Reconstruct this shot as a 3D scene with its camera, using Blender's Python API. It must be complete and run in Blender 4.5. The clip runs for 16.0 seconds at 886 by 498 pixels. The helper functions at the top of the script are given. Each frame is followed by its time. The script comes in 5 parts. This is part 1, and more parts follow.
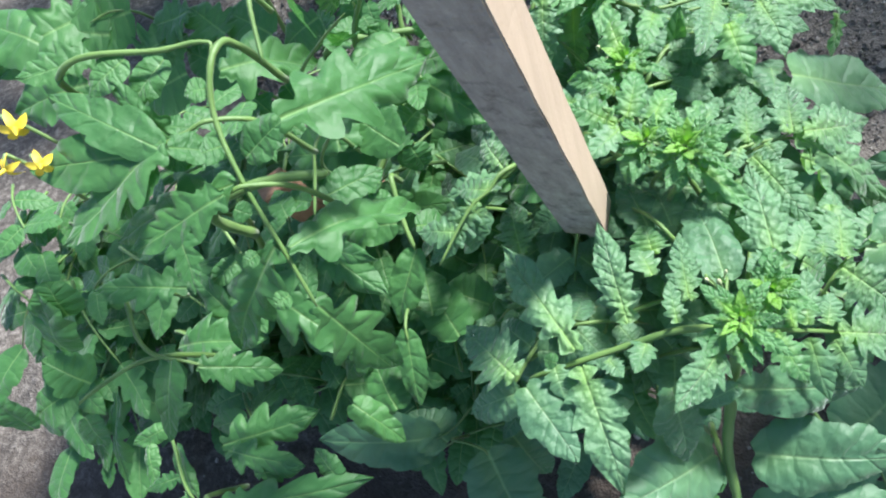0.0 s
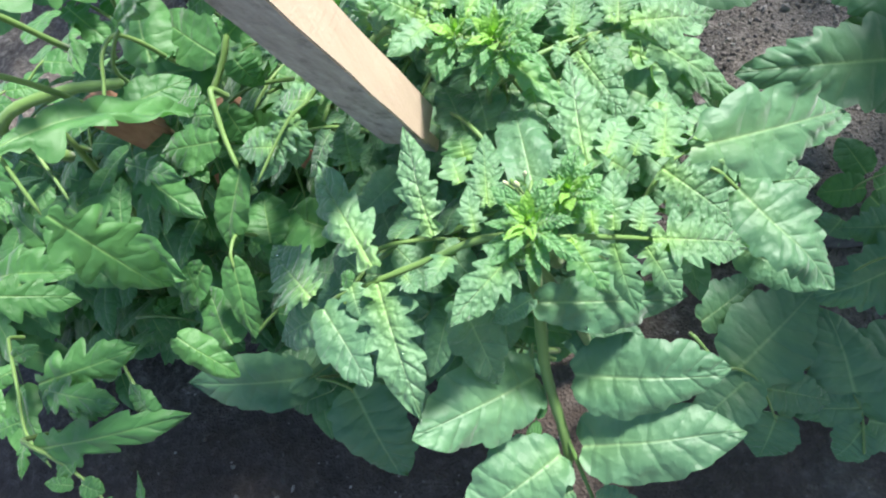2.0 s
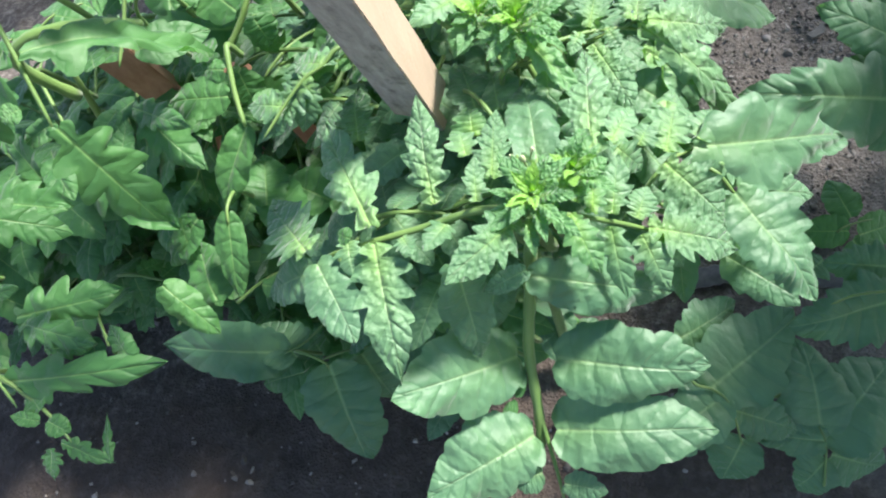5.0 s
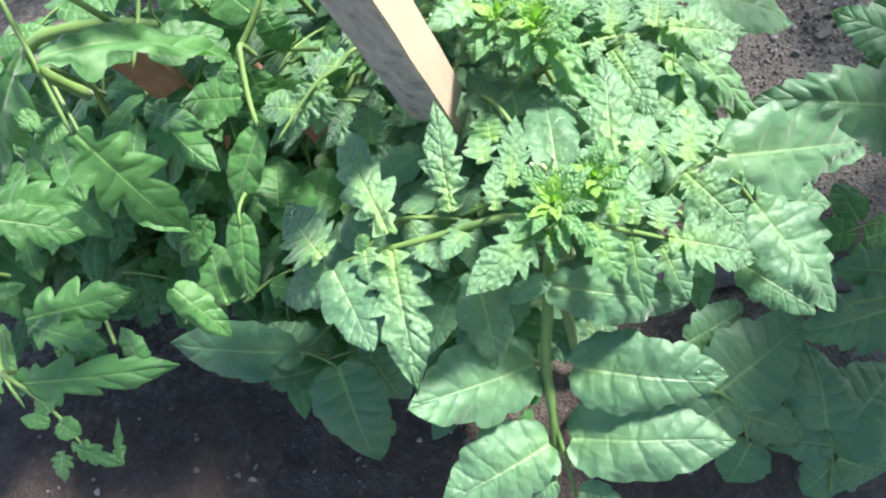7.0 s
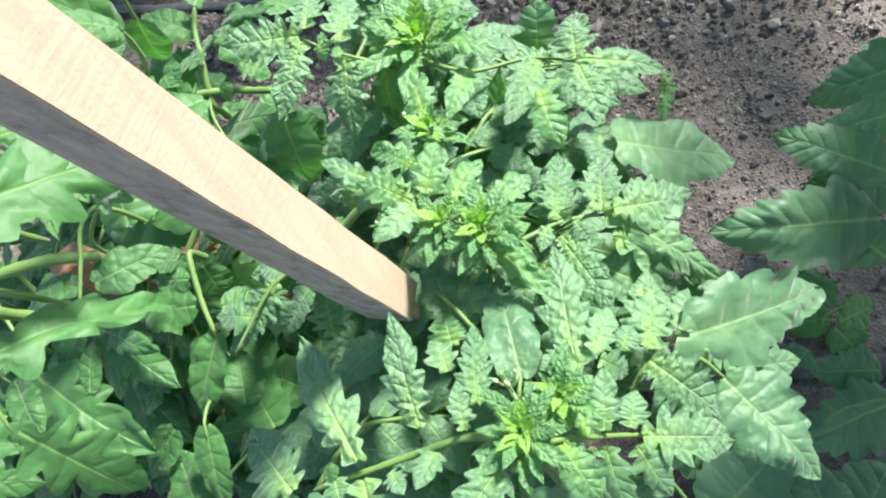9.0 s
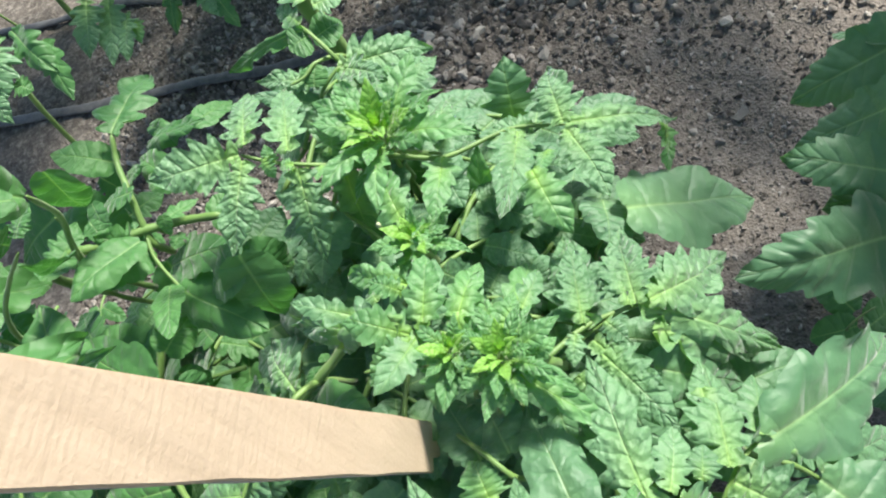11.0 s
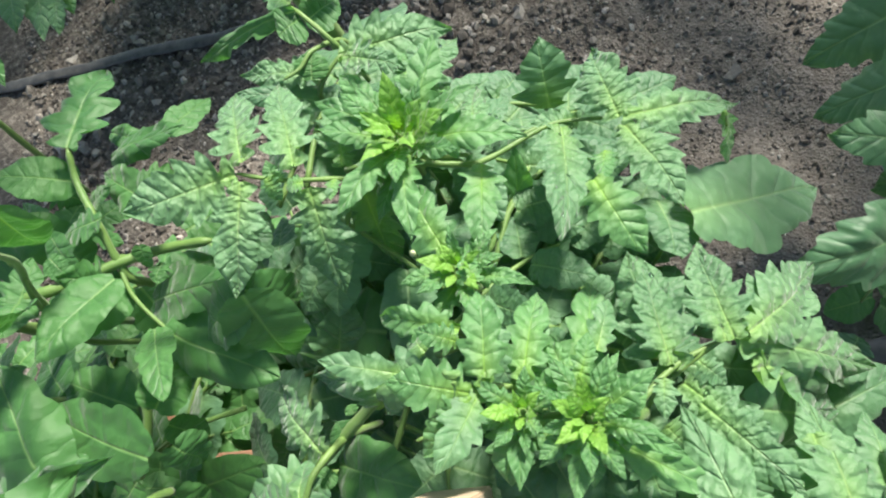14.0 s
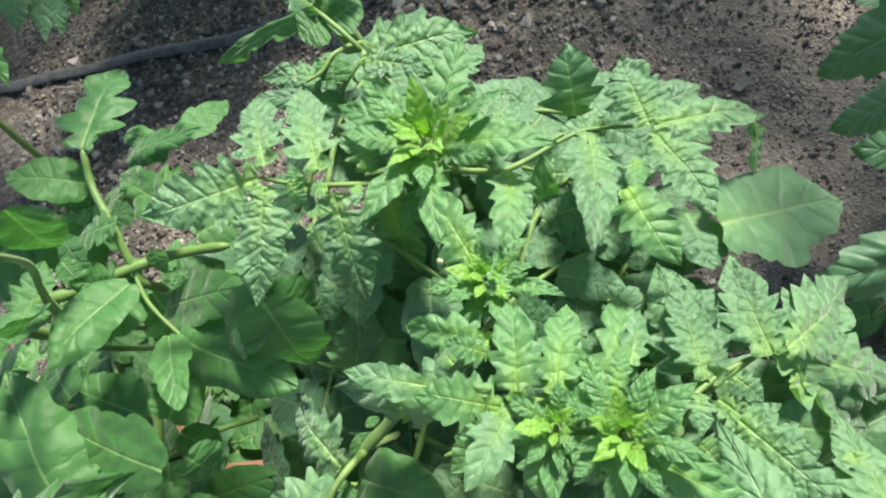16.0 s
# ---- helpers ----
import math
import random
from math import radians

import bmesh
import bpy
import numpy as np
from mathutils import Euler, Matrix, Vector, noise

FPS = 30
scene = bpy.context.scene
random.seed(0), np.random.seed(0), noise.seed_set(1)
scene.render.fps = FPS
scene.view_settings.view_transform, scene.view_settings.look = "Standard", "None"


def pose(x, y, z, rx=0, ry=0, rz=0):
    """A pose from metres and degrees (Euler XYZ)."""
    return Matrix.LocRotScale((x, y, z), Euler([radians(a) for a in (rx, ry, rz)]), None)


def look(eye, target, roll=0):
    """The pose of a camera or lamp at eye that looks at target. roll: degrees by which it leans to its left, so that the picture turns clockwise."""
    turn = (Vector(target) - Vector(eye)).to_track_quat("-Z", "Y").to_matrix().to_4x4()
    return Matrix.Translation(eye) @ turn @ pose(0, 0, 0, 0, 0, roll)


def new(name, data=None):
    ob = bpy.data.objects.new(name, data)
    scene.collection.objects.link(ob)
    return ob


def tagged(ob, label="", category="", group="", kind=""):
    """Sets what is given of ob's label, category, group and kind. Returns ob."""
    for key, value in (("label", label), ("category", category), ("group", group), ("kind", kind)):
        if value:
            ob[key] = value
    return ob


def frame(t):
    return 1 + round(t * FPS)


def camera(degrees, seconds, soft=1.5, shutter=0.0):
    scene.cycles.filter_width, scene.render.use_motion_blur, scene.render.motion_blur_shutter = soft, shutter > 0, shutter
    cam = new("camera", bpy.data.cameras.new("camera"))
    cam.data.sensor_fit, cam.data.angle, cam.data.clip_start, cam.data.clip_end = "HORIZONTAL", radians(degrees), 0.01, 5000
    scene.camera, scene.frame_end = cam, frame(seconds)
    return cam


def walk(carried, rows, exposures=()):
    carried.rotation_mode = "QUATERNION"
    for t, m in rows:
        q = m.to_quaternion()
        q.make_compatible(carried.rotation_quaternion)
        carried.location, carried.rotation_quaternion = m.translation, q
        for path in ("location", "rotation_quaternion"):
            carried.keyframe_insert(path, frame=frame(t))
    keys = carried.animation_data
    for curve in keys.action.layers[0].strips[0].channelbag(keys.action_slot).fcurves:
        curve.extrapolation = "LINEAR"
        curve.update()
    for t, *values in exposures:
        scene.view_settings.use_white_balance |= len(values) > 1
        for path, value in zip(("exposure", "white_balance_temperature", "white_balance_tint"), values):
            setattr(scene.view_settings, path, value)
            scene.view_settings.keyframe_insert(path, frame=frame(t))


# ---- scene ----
cam = camera(61.1, 16.0, soft=2.1)
METRES, EYE, TILT, LEAN, TURN = 0.7, 1.09, -58.5, 20.2, 0.0
ROWS = [
    (0.0, 0.0, 0.0, 0.0, 0.0, 0.0, -0.0),
    (0.5, 0.0983, -0.0191, -0.0268, 1.1, -1.3, 0.11),
    (1.0, 0.1541, -0.0077, -0.0441, 0.99, -2.37, 1.45),
    (1.5, 0.1915, 0.0615, -0.0495, 0.36, -3.13, 1.37),
    (2.0, 0.1874, 0.0689, -0.0491, -0.61, -3.1, 1.08),
    (2.5, 0.1995, 0.0849, -0.0298, -1.57, -2.74, 2.59),
    (3.0, 0.1794, 0.0592, -0.0139, -2.34, -1.12, 0.09),
    (3.5, 0.1722, 0.0715, -0.0495, -2.27, 0.08, -3.16),
    (4.0, 0.1705, 0.0618, -0.0738, -2.07, -0.22, -5.19),
    (4.5, 0.1736, 0.0591, -0.098, -1.88, -0.85, -5.47),
    (7.0, 0.1523, 0.0651, -0.0859, -2.2, -1.96, -6.03),
    (7.5, 0.1385, 0.0719, -0.0675, -2.22, -1.72, -6.14),
    (8.0, 0.1498, 0.0802, -0.0282, -2.38, -0.81, -4.71),
    (8.5, 0.1752, 0.0839, 0.0182, -3.1, 1.09, -1.33),
    (9.0, 0.165, 0.077, 0.0547, -3.63, 2.47, 0.83),
    (9.5, 0.1743, 0.0966, 0.0868, -3.16, 3.36, 4.28),
    (10.0, 0.1753, 0.1141, 0.0967, -2.88, 4.82, 6.33),
    (12.5, 0.1144, 0.3015, 0.2166, -9.65, 2.47, 16.46),
    (13.0, 0.1092, 0.2968, 0.2172, -9.48, 2.18, 15.03),
    (13.5, 0.1094, 0.2866, 0.2191, -9.09, 1.62, 14.14),
    (14.0, 0.1101, 0.3083, 0.2246, -9.17, 0.15, 14.34),
    (14.5, 0.1083, 0.3159, 0.2175, -9.44, -0.47, 13.67),
    (15.0, 0.1012, 0.3091, 0.2172, -9.58, -0.32, 13.64),
    (15.5, 0.1069, 0.3274, 0.2212, -9.46, -0.05, 14.06),
    (16.0, 0.0893, 0.3262, 0.2313, -9.68, 0.6, 13.56),
]
walk(cam, [(t, pose(0, 0, EYE, TILT, LEAN, TURN) @ pose(METRES * x, METRES * y, METRES * z, 90 + pitch, roll, yaw)) for t, x, y, z, yaw, pitch, roll in ROWS], exposures=((0.0, 1.13, 5950, 11), (1.0, 1.25, 6050, 11), (2.0, 1.36, 6250, 13), (3.0, 1.42, 6350, 14), (4.5, 1.38, 6400, 14), (7.5, 1.58, 6380, 15), (8.5, 1.52, 6450, 13), (10.0, 1.28, 6450, 11), (12.5, 1.08, 6800, 8), (16.0, 1.06, 6800, 8)))

# ---- world and light ----
world = bpy.data.worlds.new("greenhouse_sky")
scene.world = world
world.use_nodes = True
SUN_EL, SUN_AZ = 50.0, 58.0   # degrees; azimuth from +y towards +x
wn = world.node_tree.nodes
sky = wn.new("ShaderNodeTexSky")
sky.sky_type = "NISHITA"
sky.sun_disc = False
sky.sun_elevation, sky.sun_rotation = radians(SUN_EL), radians(SUN_AZ)
world.node_tree.links.new(sky.outputs[0], wn["Background"].inputs[0])
wn["Background"].inputs[1].default_value = 0.10
sun = new("sun", bpy.data.lights.new("sun", "SUN"))
sun.data.energy, sun.data.angle, sun.data.color = 4.9, radians(9.0), (1.0, 0.955, 0.88)
sun.matrix_world = look((0, 0, 3), (-math.sin(radians(SUN_AZ)) * math.cos(radians(SUN_EL)),
                                    -math.cos(radians(SUN_AZ)) * math.cos(radians(SUN_EL)), 3 - math.sin(radians(SUN_EL))))


# ---- materials ----
def shader(name):
    m = bpy.data.materials.new(name)
    m.use_nodes = True
    return m, m.node_tree.nodes, m.node_tree.links, m.node_tree.nodes["Principled BSDF"]


def put(nodes, kind, **values):
    n = nodes.new("ShaderNode" + kind)
    for k, v in values.items():
        if k in n.inputs:
            n.inputs[k].default_value = v
    return n


def calc(nodes, links, op, a, b=None, c=None, clamp=False):
    n = nodes.new("ShaderNodeMath")
    n.operation, n.use_clamp = op, clamp
    for slot, v in zip(n.inputs, (a, b, c)):
        if isinstance(v, (int, float)):
            slot.default_value = v
        elif v is not None:
            links.new(v, slot)
    return n.outputs[0]


def blend(nodes, links, fac, a, b, mode="MIX"):
    n = nodes.new("ShaderNodeMix")
    n.data_type, n.blend_type = "RGBA", mode
    for slot, v in ((n.inputs[0], fac), (n.inputs[6], a), (n.inputs[7], b)):
        if isinstance(v, (int, float)):
            slot.default_value = v
        elif isinstance(v, tuple):
            slot.default_value = (*v, 1)
        else:
            links.new(v, slot)
    return n.outputs[2]


def ramp(nodes, links, value, stops):
    n = nodes.new("ShaderNodeValToRGB")
    n.color_ramp.elements[0].position, n.color_ramp.elements[0].color = stops[0][0], (*stops[0][1], 1)
    n.color_ramp.elements[1].position, n.color_ramp.elements[1].color = stops[-1][0], (*stops[-1][1], 1)
    for p, c in stops[1:-1]:
        n.color_ramp.elements.new(p).color = (*c, 1)
    links.new(value, n.inputs[0])
    return n.outputs[0]


def leaf_material(name, dark, light, vein, glow=0.24, young=0.0, rough=0.52, relief=0.55, blister=1.0, cells=17.0):
    """Tomato leaf: pale midrib, sunk side veins and their branches by the blade's own coordinates, blistered skin, downy gloss, light passing through."""
    m, n, l, p = shader(name)
    uv, ribs = n.new("ShaderNodeUVMap"), n.new("ShaderNodeUVMap")
    uv.uv_map, ribs.uv_map = "UVMap", "ribs"
    place, rib = n.new("ShaderNodeSeparateXYZ"), n.new("ShaderNodeSeparateXYZ")
    l.new(uv.outputs[0], place.inputs[0])
    l.new(ribs.outputs[0], rib.inputs[0])
    info = n.new("ShaderNodeObjectInfo")
    co = n.new("ShaderNodeTexCoord")
    shift = n.new("ShaderNodeVectorMath")
    shift.operation = "ADD"
    l.new(uv.outputs[0], shift.inputs[0])
    l.new(calc(n, l, "MULTIPLY", info.outputs["Random"], 37.0), shift.inputs[1])
    warp = put(n, "TexNoise", Scale=9.0, Detail=2.0)
    l.new(shift.outputs[0], warp.inputs["Vector"])
    sway = calc(n, l, "MULTIPLY", calc(n, l, "SUBTRACT", warp.outputs[0], 0.5), 0.42)
    off, s = calc(n, l, "ABSOLUTE", calc(n, l, "SUBTRACT", place.outputs[0], 0.5)), place.outputs[1]
    thick = calc(n, l, "SUBTRACT", 0.018, calc(n, l, "MULTIPLY", s, 0.013))
    mid = calc(n, l, "SUBTRACT", 1.0, calc(n, l, "DIVIDE", off, thick), clamp=True)
    wave = calc(n, l, "ADD", rib.outputs[1], sway)
    far = calc(n, l, "ABSOLUTE", calc(n, l, "SUBTRACT", calc(n, l, "FRACT", wave), 0.5))
    side = calc(n, l, "SUBTRACT", 1.0, calc(n, l, "DIVIDE", far, 0.05), clamp=True)
    slope = calc(n, l, "POWER", calc(n, l, "MULTIPLY", far, 6.0, clamp=True), 0.7)
    cell = put(n, "TexVoronoi", Scale=cells, Randomness=1.0, Smoothness=0.25)
    cell.feature, cell.voronoi_dimensions = "SMOOTH_F1", "2D"
    bent = n.new("ShaderNodeVectorMath")
    bent.operation = "MULTIPLY_ADD"
    l.new(warp.outputs[1], bent.inputs[0])
    bent.inputs[1].default_value = (0.10, 0.10, 0.0)
    l.new(shift.outputs[0], bent.inputs[2])
    l.new(bent.outputs[0], cell.inputs["Vector"])
    dome = calc(n, l, "SUBTRACT", 1.0, calc(n, l, "MULTIPLY", cell.outputs["Distance"], 1.45, clamp=True))
    patch = put(n, "TexNoise", Scale=3.4, Detail=3.0, Roughness=0.6)
    l.new(shift.outputs[0], patch.inputs["Vector"])
    grain = put(n, "TexNoise", Scale=420.0, Detail=2.0)
    l.new(co.outputs["Object"], grain.inputs["Vector"])
    tone = calc(n, l, "ADD", calc(n, l, "MULTIPLY", patch.outputs[0], 0.75), calc(n, l, "MULTIPLY", info.outputs["Random"], 0.50))
    tone = calc(n, l, "SUBTRACT", tone, 0.13, clamp=True)
    base = blend(n, l, tone, dark, light)
    base = blend(n, l, calc(n, l, "MULTIPLY", side, 0.32), base, dark)
    base = blend(n, l, calc(n, l, "MULTIPLY", calc(n, l, "SUBTRACT", 1.0, dome), 0.30), base, dark)
    base = blend(n, l, calc(n, l, "MULTIPLY", mid, calc(n, l, "SUBTRACT", 0.68, calc(n, l, "MULTIPLY", s, 0.42))), base, vein)
    if young:
        root = calc(n, l, "SUBTRACT", 1.05, calc(n, l, "MULTIPLY", s, 1.7), clamp=True)
        root = calc(n, l, "MULTIPLY", root, calc(n, l, "SUBTRACT", 1.0, calc(n, l, "MULTIPLY", off, 7.0), clamp=True))
        base = blend(n, l, calc(n, l, "MULTIPLY", root, young), base, (0.25, 0.44, 0.042))
    l.new(base, p.inputs["Base Color"])
    l.new(calc(n, l, "ADD", rough - 0.09, calc(n, l, "MULTIPLY", patch.outputs[0], 0.18)), p.inputs["Roughness"])
    p.inputs["Specular IOR Level"].default_value = 0.55
    p.inputs["Sheen Weight"].default_value = 0.35
    p.inputs["Sheen Roughness"].default_value = 0.4
    h = calc(n, l, "MULTIPLY", slope, 0.55)
    h = calc(n, l, "ADD", h, calc(n, l, "MULTIPLY", calc(n, l, "POWER", dome, 0.8), 0.9 * blister))
    h = calc(n, l, "ADD", h, calc(n, l, "MULTIPLY", grain.outputs[0], 0.10))
    h = calc(n, l, "SUBTRACT", h, calc(n, l, "MULTIPLY", mid, 0.5))
    bump = put(n, "Bump", Strength=relief, Distance=0.0030)
    l.new(h, bump.inputs["Height"])
    l.new(bump.outputs[0], p.inputs["Normal"])
    tr = n.new("ShaderNodeBsdfTranslucent")
    l.new(blend(n, l, 1.0, base, (1.45, 1.75, 0.65), "MULTIPLY"), tr.inputs[0])
    mix = put(n, "MixShader", Fac=glow)
    l.new(p.outputs[0], mix.inputs[1])
    l.new(tr.outputs[0], mix.inputs[2])
    l.new(mix.outputs[0], n["Material Output"].inputs[0])
    return m


def stem_material(name, a, b):
    m, n, l, p = shader(name)
    co = n.new("ShaderNodeTexCoord")
    no = put(n, "TexNoise", Scale=38.0, Detail=4.0)
    l.new(co.outputs["Object"], no.inputs["Vector"])
    fine = put(n, "TexNoise", Scale=900.0, Detail=2.0)
    l.new(co.outputs["Object"], fine.inputs["Vector"])
    l.new(ramp(n, l, no.outputs[0], ((0.3, a), (0.7, b))), p.inputs["Base Color"])
    p.inputs["Roughness"].default_value = 0.5
    p.inputs["Sheen Weight"].default_value = 0.12
    p.inputs["Subsurface Weight"].default_value = 0.0
    bump = put(n, "Bump", Strength=0.5, Distance=0.0006)
    l.new(fine.outputs[0], bump.inputs["Height"])
    l.new(bump.outputs[0], p.inputs["Normal"])
    return m


LEAF_BLUE = leaf_material("leaf_blue_green", (0.066, 0.172, 0.074), (0.172, 0.340, 0.160), (0.30, 0.46, 0.20), young=0.42, rough=0.46, relief=0.58)
LEAF_SMALL = leaf_material("leaf_small_blue_green", (0.066, 0.172, 0.074), (0.172, 0.340, 0.160), (0.30, 0.46, 0.20), young=0.42, rough=0.46, relief=0.40, blister=0.8, cells=9.0)
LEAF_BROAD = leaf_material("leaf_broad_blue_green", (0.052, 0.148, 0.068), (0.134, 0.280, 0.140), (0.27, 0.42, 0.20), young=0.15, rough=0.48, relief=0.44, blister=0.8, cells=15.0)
LEAF_GREEN = leaf_material("leaf_mid_green", (0.036, 0.138, 0.034), (0.096, 0.255, 0.066), (0.25, 0.42, 0.14), glow=0.28, rough=0.50, relief=0.42, blister=0.6, cells=12.0)
LEAF_YOUNG = leaf_material("leaf_young", (0.070, 0.200, 0.066), (0.155, 0.345, 0.126), (0.28, 0.50, 0.14), young=0.62, glow=0.30, rough=0.46, relief=0.42, cells=10.0)
LEAF_TIP = leaf_material("leaf_tip", (0.135, 0.310, 0.046), (0.250, 0.470, 0.085), (0.32, 0.52, 0.12), young=0.8, glow=0.34, relief=0.28, cells=9.0)
STEM = stem_material("stem_green", (0.082, 0.172, 0.036), (0.148, 0.252, 0.062))
STEM_PALE = stem_material("stem_pale", (0.13, 0.23, 0.065), (0.24, 0.34, 0.12))


# ---- leaf and stem building ----
def part(name, data, parent, label="", material=None):
    """Links a mesh as one object under a thing or a part."""
    if isinstance(data, bmesh.types.BMesh):
        me = bpy.data.meshes.new(name)
        data.to_mesh(me)
        data.free()
        data = me
    if material:
        data.materials.clear()
        data.materials.append(material)
    ob = new(name, data)
    ob.parent = parent
    if label:
        tagged(ob, label)
    return ob


def smooth(me):
    me.polygons.foreach_set("use_smooth", [True] * len(me.polygons))
    return me


def envelope(y, belly, point, heel):
    """Half width of a leaflet's plain outline at y along its midrib, a quarter at most; it reaches back behind the stalk by heel."""
    u = (y + heel) / (1 + heel)
    if u <= 0 or u >= 1:
        return 0.0
    top = belly / (belly + point)
    return 0.25 * (u ** belly * (1 - u) ** point) / (top ** belly * (1 - top) ** point)


def rib_reach(s, angle, shape):
    """How far a side vein that leaves the midrib at s, at that angle, goes to the outline."""
    lo, hi = 0.0, 0.6
    for _ in range(22):
        r = (lo + hi) / 2
        if r * math.sin(angle) < envelope(s + r * math.cos(angle), *shape):
            lo = r
        else:
            hi = r
    return lo


def blade_mesh(name, seed, material, belly=0.50, point=0.85, heel=0.03, teeth=5.0, depth=0.4, sharp=1.6, lobe=0.0, smooth_from=0.55, droop=0.18, cup=0.10,
               pucker=0.016, ripple=0.05, twist=0.0, curl=0.25, rows=48, cols=14, spread=92.0):
    """A leaflet one unit long along y, half a unit wide at most. Its side veins fan out from the midrib and end in the teeth of the edge;
    near the stalk the notches cut deep. z is its upper side."""
    rnd = random.Random(seed)
    shape = (belly, point, heel)
    ph = (rnd.random(), rnd.random())
    count = (teeth, teeth * rnd.uniform(0.9, 1.1))
    grow = [[rnd.uniform(0.86, 1.12) for _ in range(14)] for _ in (0, 1)]
    cut = [rnd.uniform(0.085, 0.15) for _ in (0, 1)]
    off = Vector((rnd.uniform(0, 50), rnd.uniform(0, 50), 0))
    lean = rnd.uniform(-0.05, 0.05)
    verts, uvs, ribs = [], [], []
    for i in range(rows + 1):
        s = (i / rows) ** 1.12
        angle = radians(28 + spread * (1 - s) ** 2.2)
        plain = rib_reach(s, angle, shape) if i < rows else 0.0
        for j in range(-cols // 2, cols // 2 + 1):
            v = j / (cols / 2)
            k = 0 if v < 0 else 1
            wave = s * count[k] + ph[k]
            f = wave % 1.0
            fade = min(1.0, max(0.05, (smooth_from + 0.10 - s - plain * math.cos(angle)) / 0.20))
            gap = 1 - f / 0.72 if f < 0.72 else (f - 0.72) / 0.28
            reach = plain * (1 - depth * fade * gap ** sharp) * (1 + (grow[k][int(wave) % 14] - 1) * fade)
            reach *= 1 - lobe * math.exp(-((s - cut[k]) / 0.022) ** 2)
            x, y = v * reach * math.sin(angle), s + abs(v) * reach * math.cos(angle)
            x += lean * y * y
            z = droop * 1.6 * (y - y * y) + 0.02 * math.sin(5 * y + ph[0] * 6)
            z += cup * abs(x) - 5.2 * cup * x * x
            z += pucker * (abs(math.cos(math.pi * f)) ** 0.8 - 0.5) * min(1.0, abs(v) * 3.5) * min(1, 5 * plain)
            z -= 0.012 * math.exp(-(v * 8) ** 2)
            z -= curl * reach * abs(v) ** 4 * (0.5 + noise.noise(Vector((wave * 0.6, 3.0 * k, 4)) + off))
            z += ripple * abs(v) ** 1.5 * noise.noise(Vector((y * 4.2, v * 1.6, 0)) + off)
            z += 0.7 * ripple * noise.noise(Vector((y * 2.0, x * 4.0, 9)) + off)
            a = twist * y
            verts.append((x * math.cos(a) - z * math.sin(a) * 0.5, y, z + x * math.sin(a)))
            uvs.append((0.5 + x, y))
            ribs.append((abs(v), wave))
    widest = max(abs(p[0]) for p in verts) * 0.96
    verts = [(p[0] * 0.25 / widest, p[1], p[2]) for p in verts]
    n = cols + 1
    faces = [(i * n + j, i * n + j + 1, (i + 1) * n + j + 1, (i + 1) * n + j) for i in range(rows) for j in range(cols)]
    me = bpy.data.meshes.new(name)
    me.from_pydata(verts, [], faces)
    for title, data in (("UVMap", uvs), ("ribs", ribs)):
        layer = me.uv_layers.new(name=title)
        # the two halves meet at the midrib, each with its own count of veins
        for f in me.polygons:
            for q in f.loop_indices:
                u = data[me.loops[q].vertex_index]
                j = me.loops[q].vertex_index % n - cols // 2
                if title == "ribs" and j == 0 and f.index % cols < cols // 2:
                    u = (0.0, data[me.loops[q].vertex_index - 1][1])
                layer.data[q].uv = u
    me.materials.append(material)
    return smooth(me)


BLADES = {}
for kind, mat, args in (
        ("b", LEAF_BLUE, dict(teeth=8.0, depth=0.48, sharp=1.1, lobe=0.62, belly=0.52, point=1.05, smooth_from=0.62, pucker=0.015, rows=64)),            # toothed, narrow
        ("s", LEAF_SMALL, dict(teeth=6.0, depth=0.46, sharp=1.2, lobe=0.5, belly=0.52, point=1.0, smooth_from=0.62, pucker=0.018, rows=40, cols=10)),            # the same, small
        ("w", LEAF_BROAD, dict(teeth=6.5, depth=0.10, sharp=1.5, belly=0.46, point=0.82, heel=0.05, smooth_from=0.8, droop=0.12, pucker=0.012, lobe=0.12)),   # broad, nearly smooth-edged
        ("g", LEAF_GREEN, dict(teeth=6.0, depth=0.44, sharp=1.3, lobe=0.4, point=1.0, smooth_from=0.62, pucker=0.012, droop=0.15)),
        ("o", LEAF_GREEN, dict(teeth=5.5, depth=0.10, sharp=1.5, belly=0.48, point=0.78, heel=0.05, smooth_from=0.7, pucker=0.012, droop=0.10)),   # plain oval
        ("l", LEAF_GREEN, dict(teeth=5.6, depth=0.55, sharp=1.4, lobe=0.5, belly=0.50, point=0.90, smooth_from=0.72, pucker=0.014, droop=0.2)),    # lobed
        ("y", LEAF_YOUNG, dict(teeth=7.0, depth=0.46, sharp=1.2, lobe=0.5, belly=0.52, point=1.05, smooth_from=0.6, pucker=0.028, droop=0.35, cup=0.25, rows=40, cols=10)),
        ("d", LEAF_BROAD, dict(teeth=8.0, depth=0.20, sharp=1.2, belly=0.46, point=0.85, heel=0.04, smooth_from=0.85, droop=0.16, pucker=0.015, rows=64)),   # broad, toothed, puckered
        ("t", LEAF_TIP, dict(teeth=6.0, depth=0.40, sharp=1.2, belly=0.52, point=1.05, pucker=0.022, droop=0.35, cup=0.25, rows=32, cols=10))):
    BLADES[kind] = [blade_mesh("leaflet_" + kind, 17 * k + ord(kind), mat, twist=(k - 2) * 0.12, ripple=0.055 + 0.018 * k,
                               **{**args, "droop": args.get("droop", 0.18) * (0.4 + 0.4 * k), "cup": args.get("cup", 0.1) * (k - 2.1)})
                    for k in range(5)]

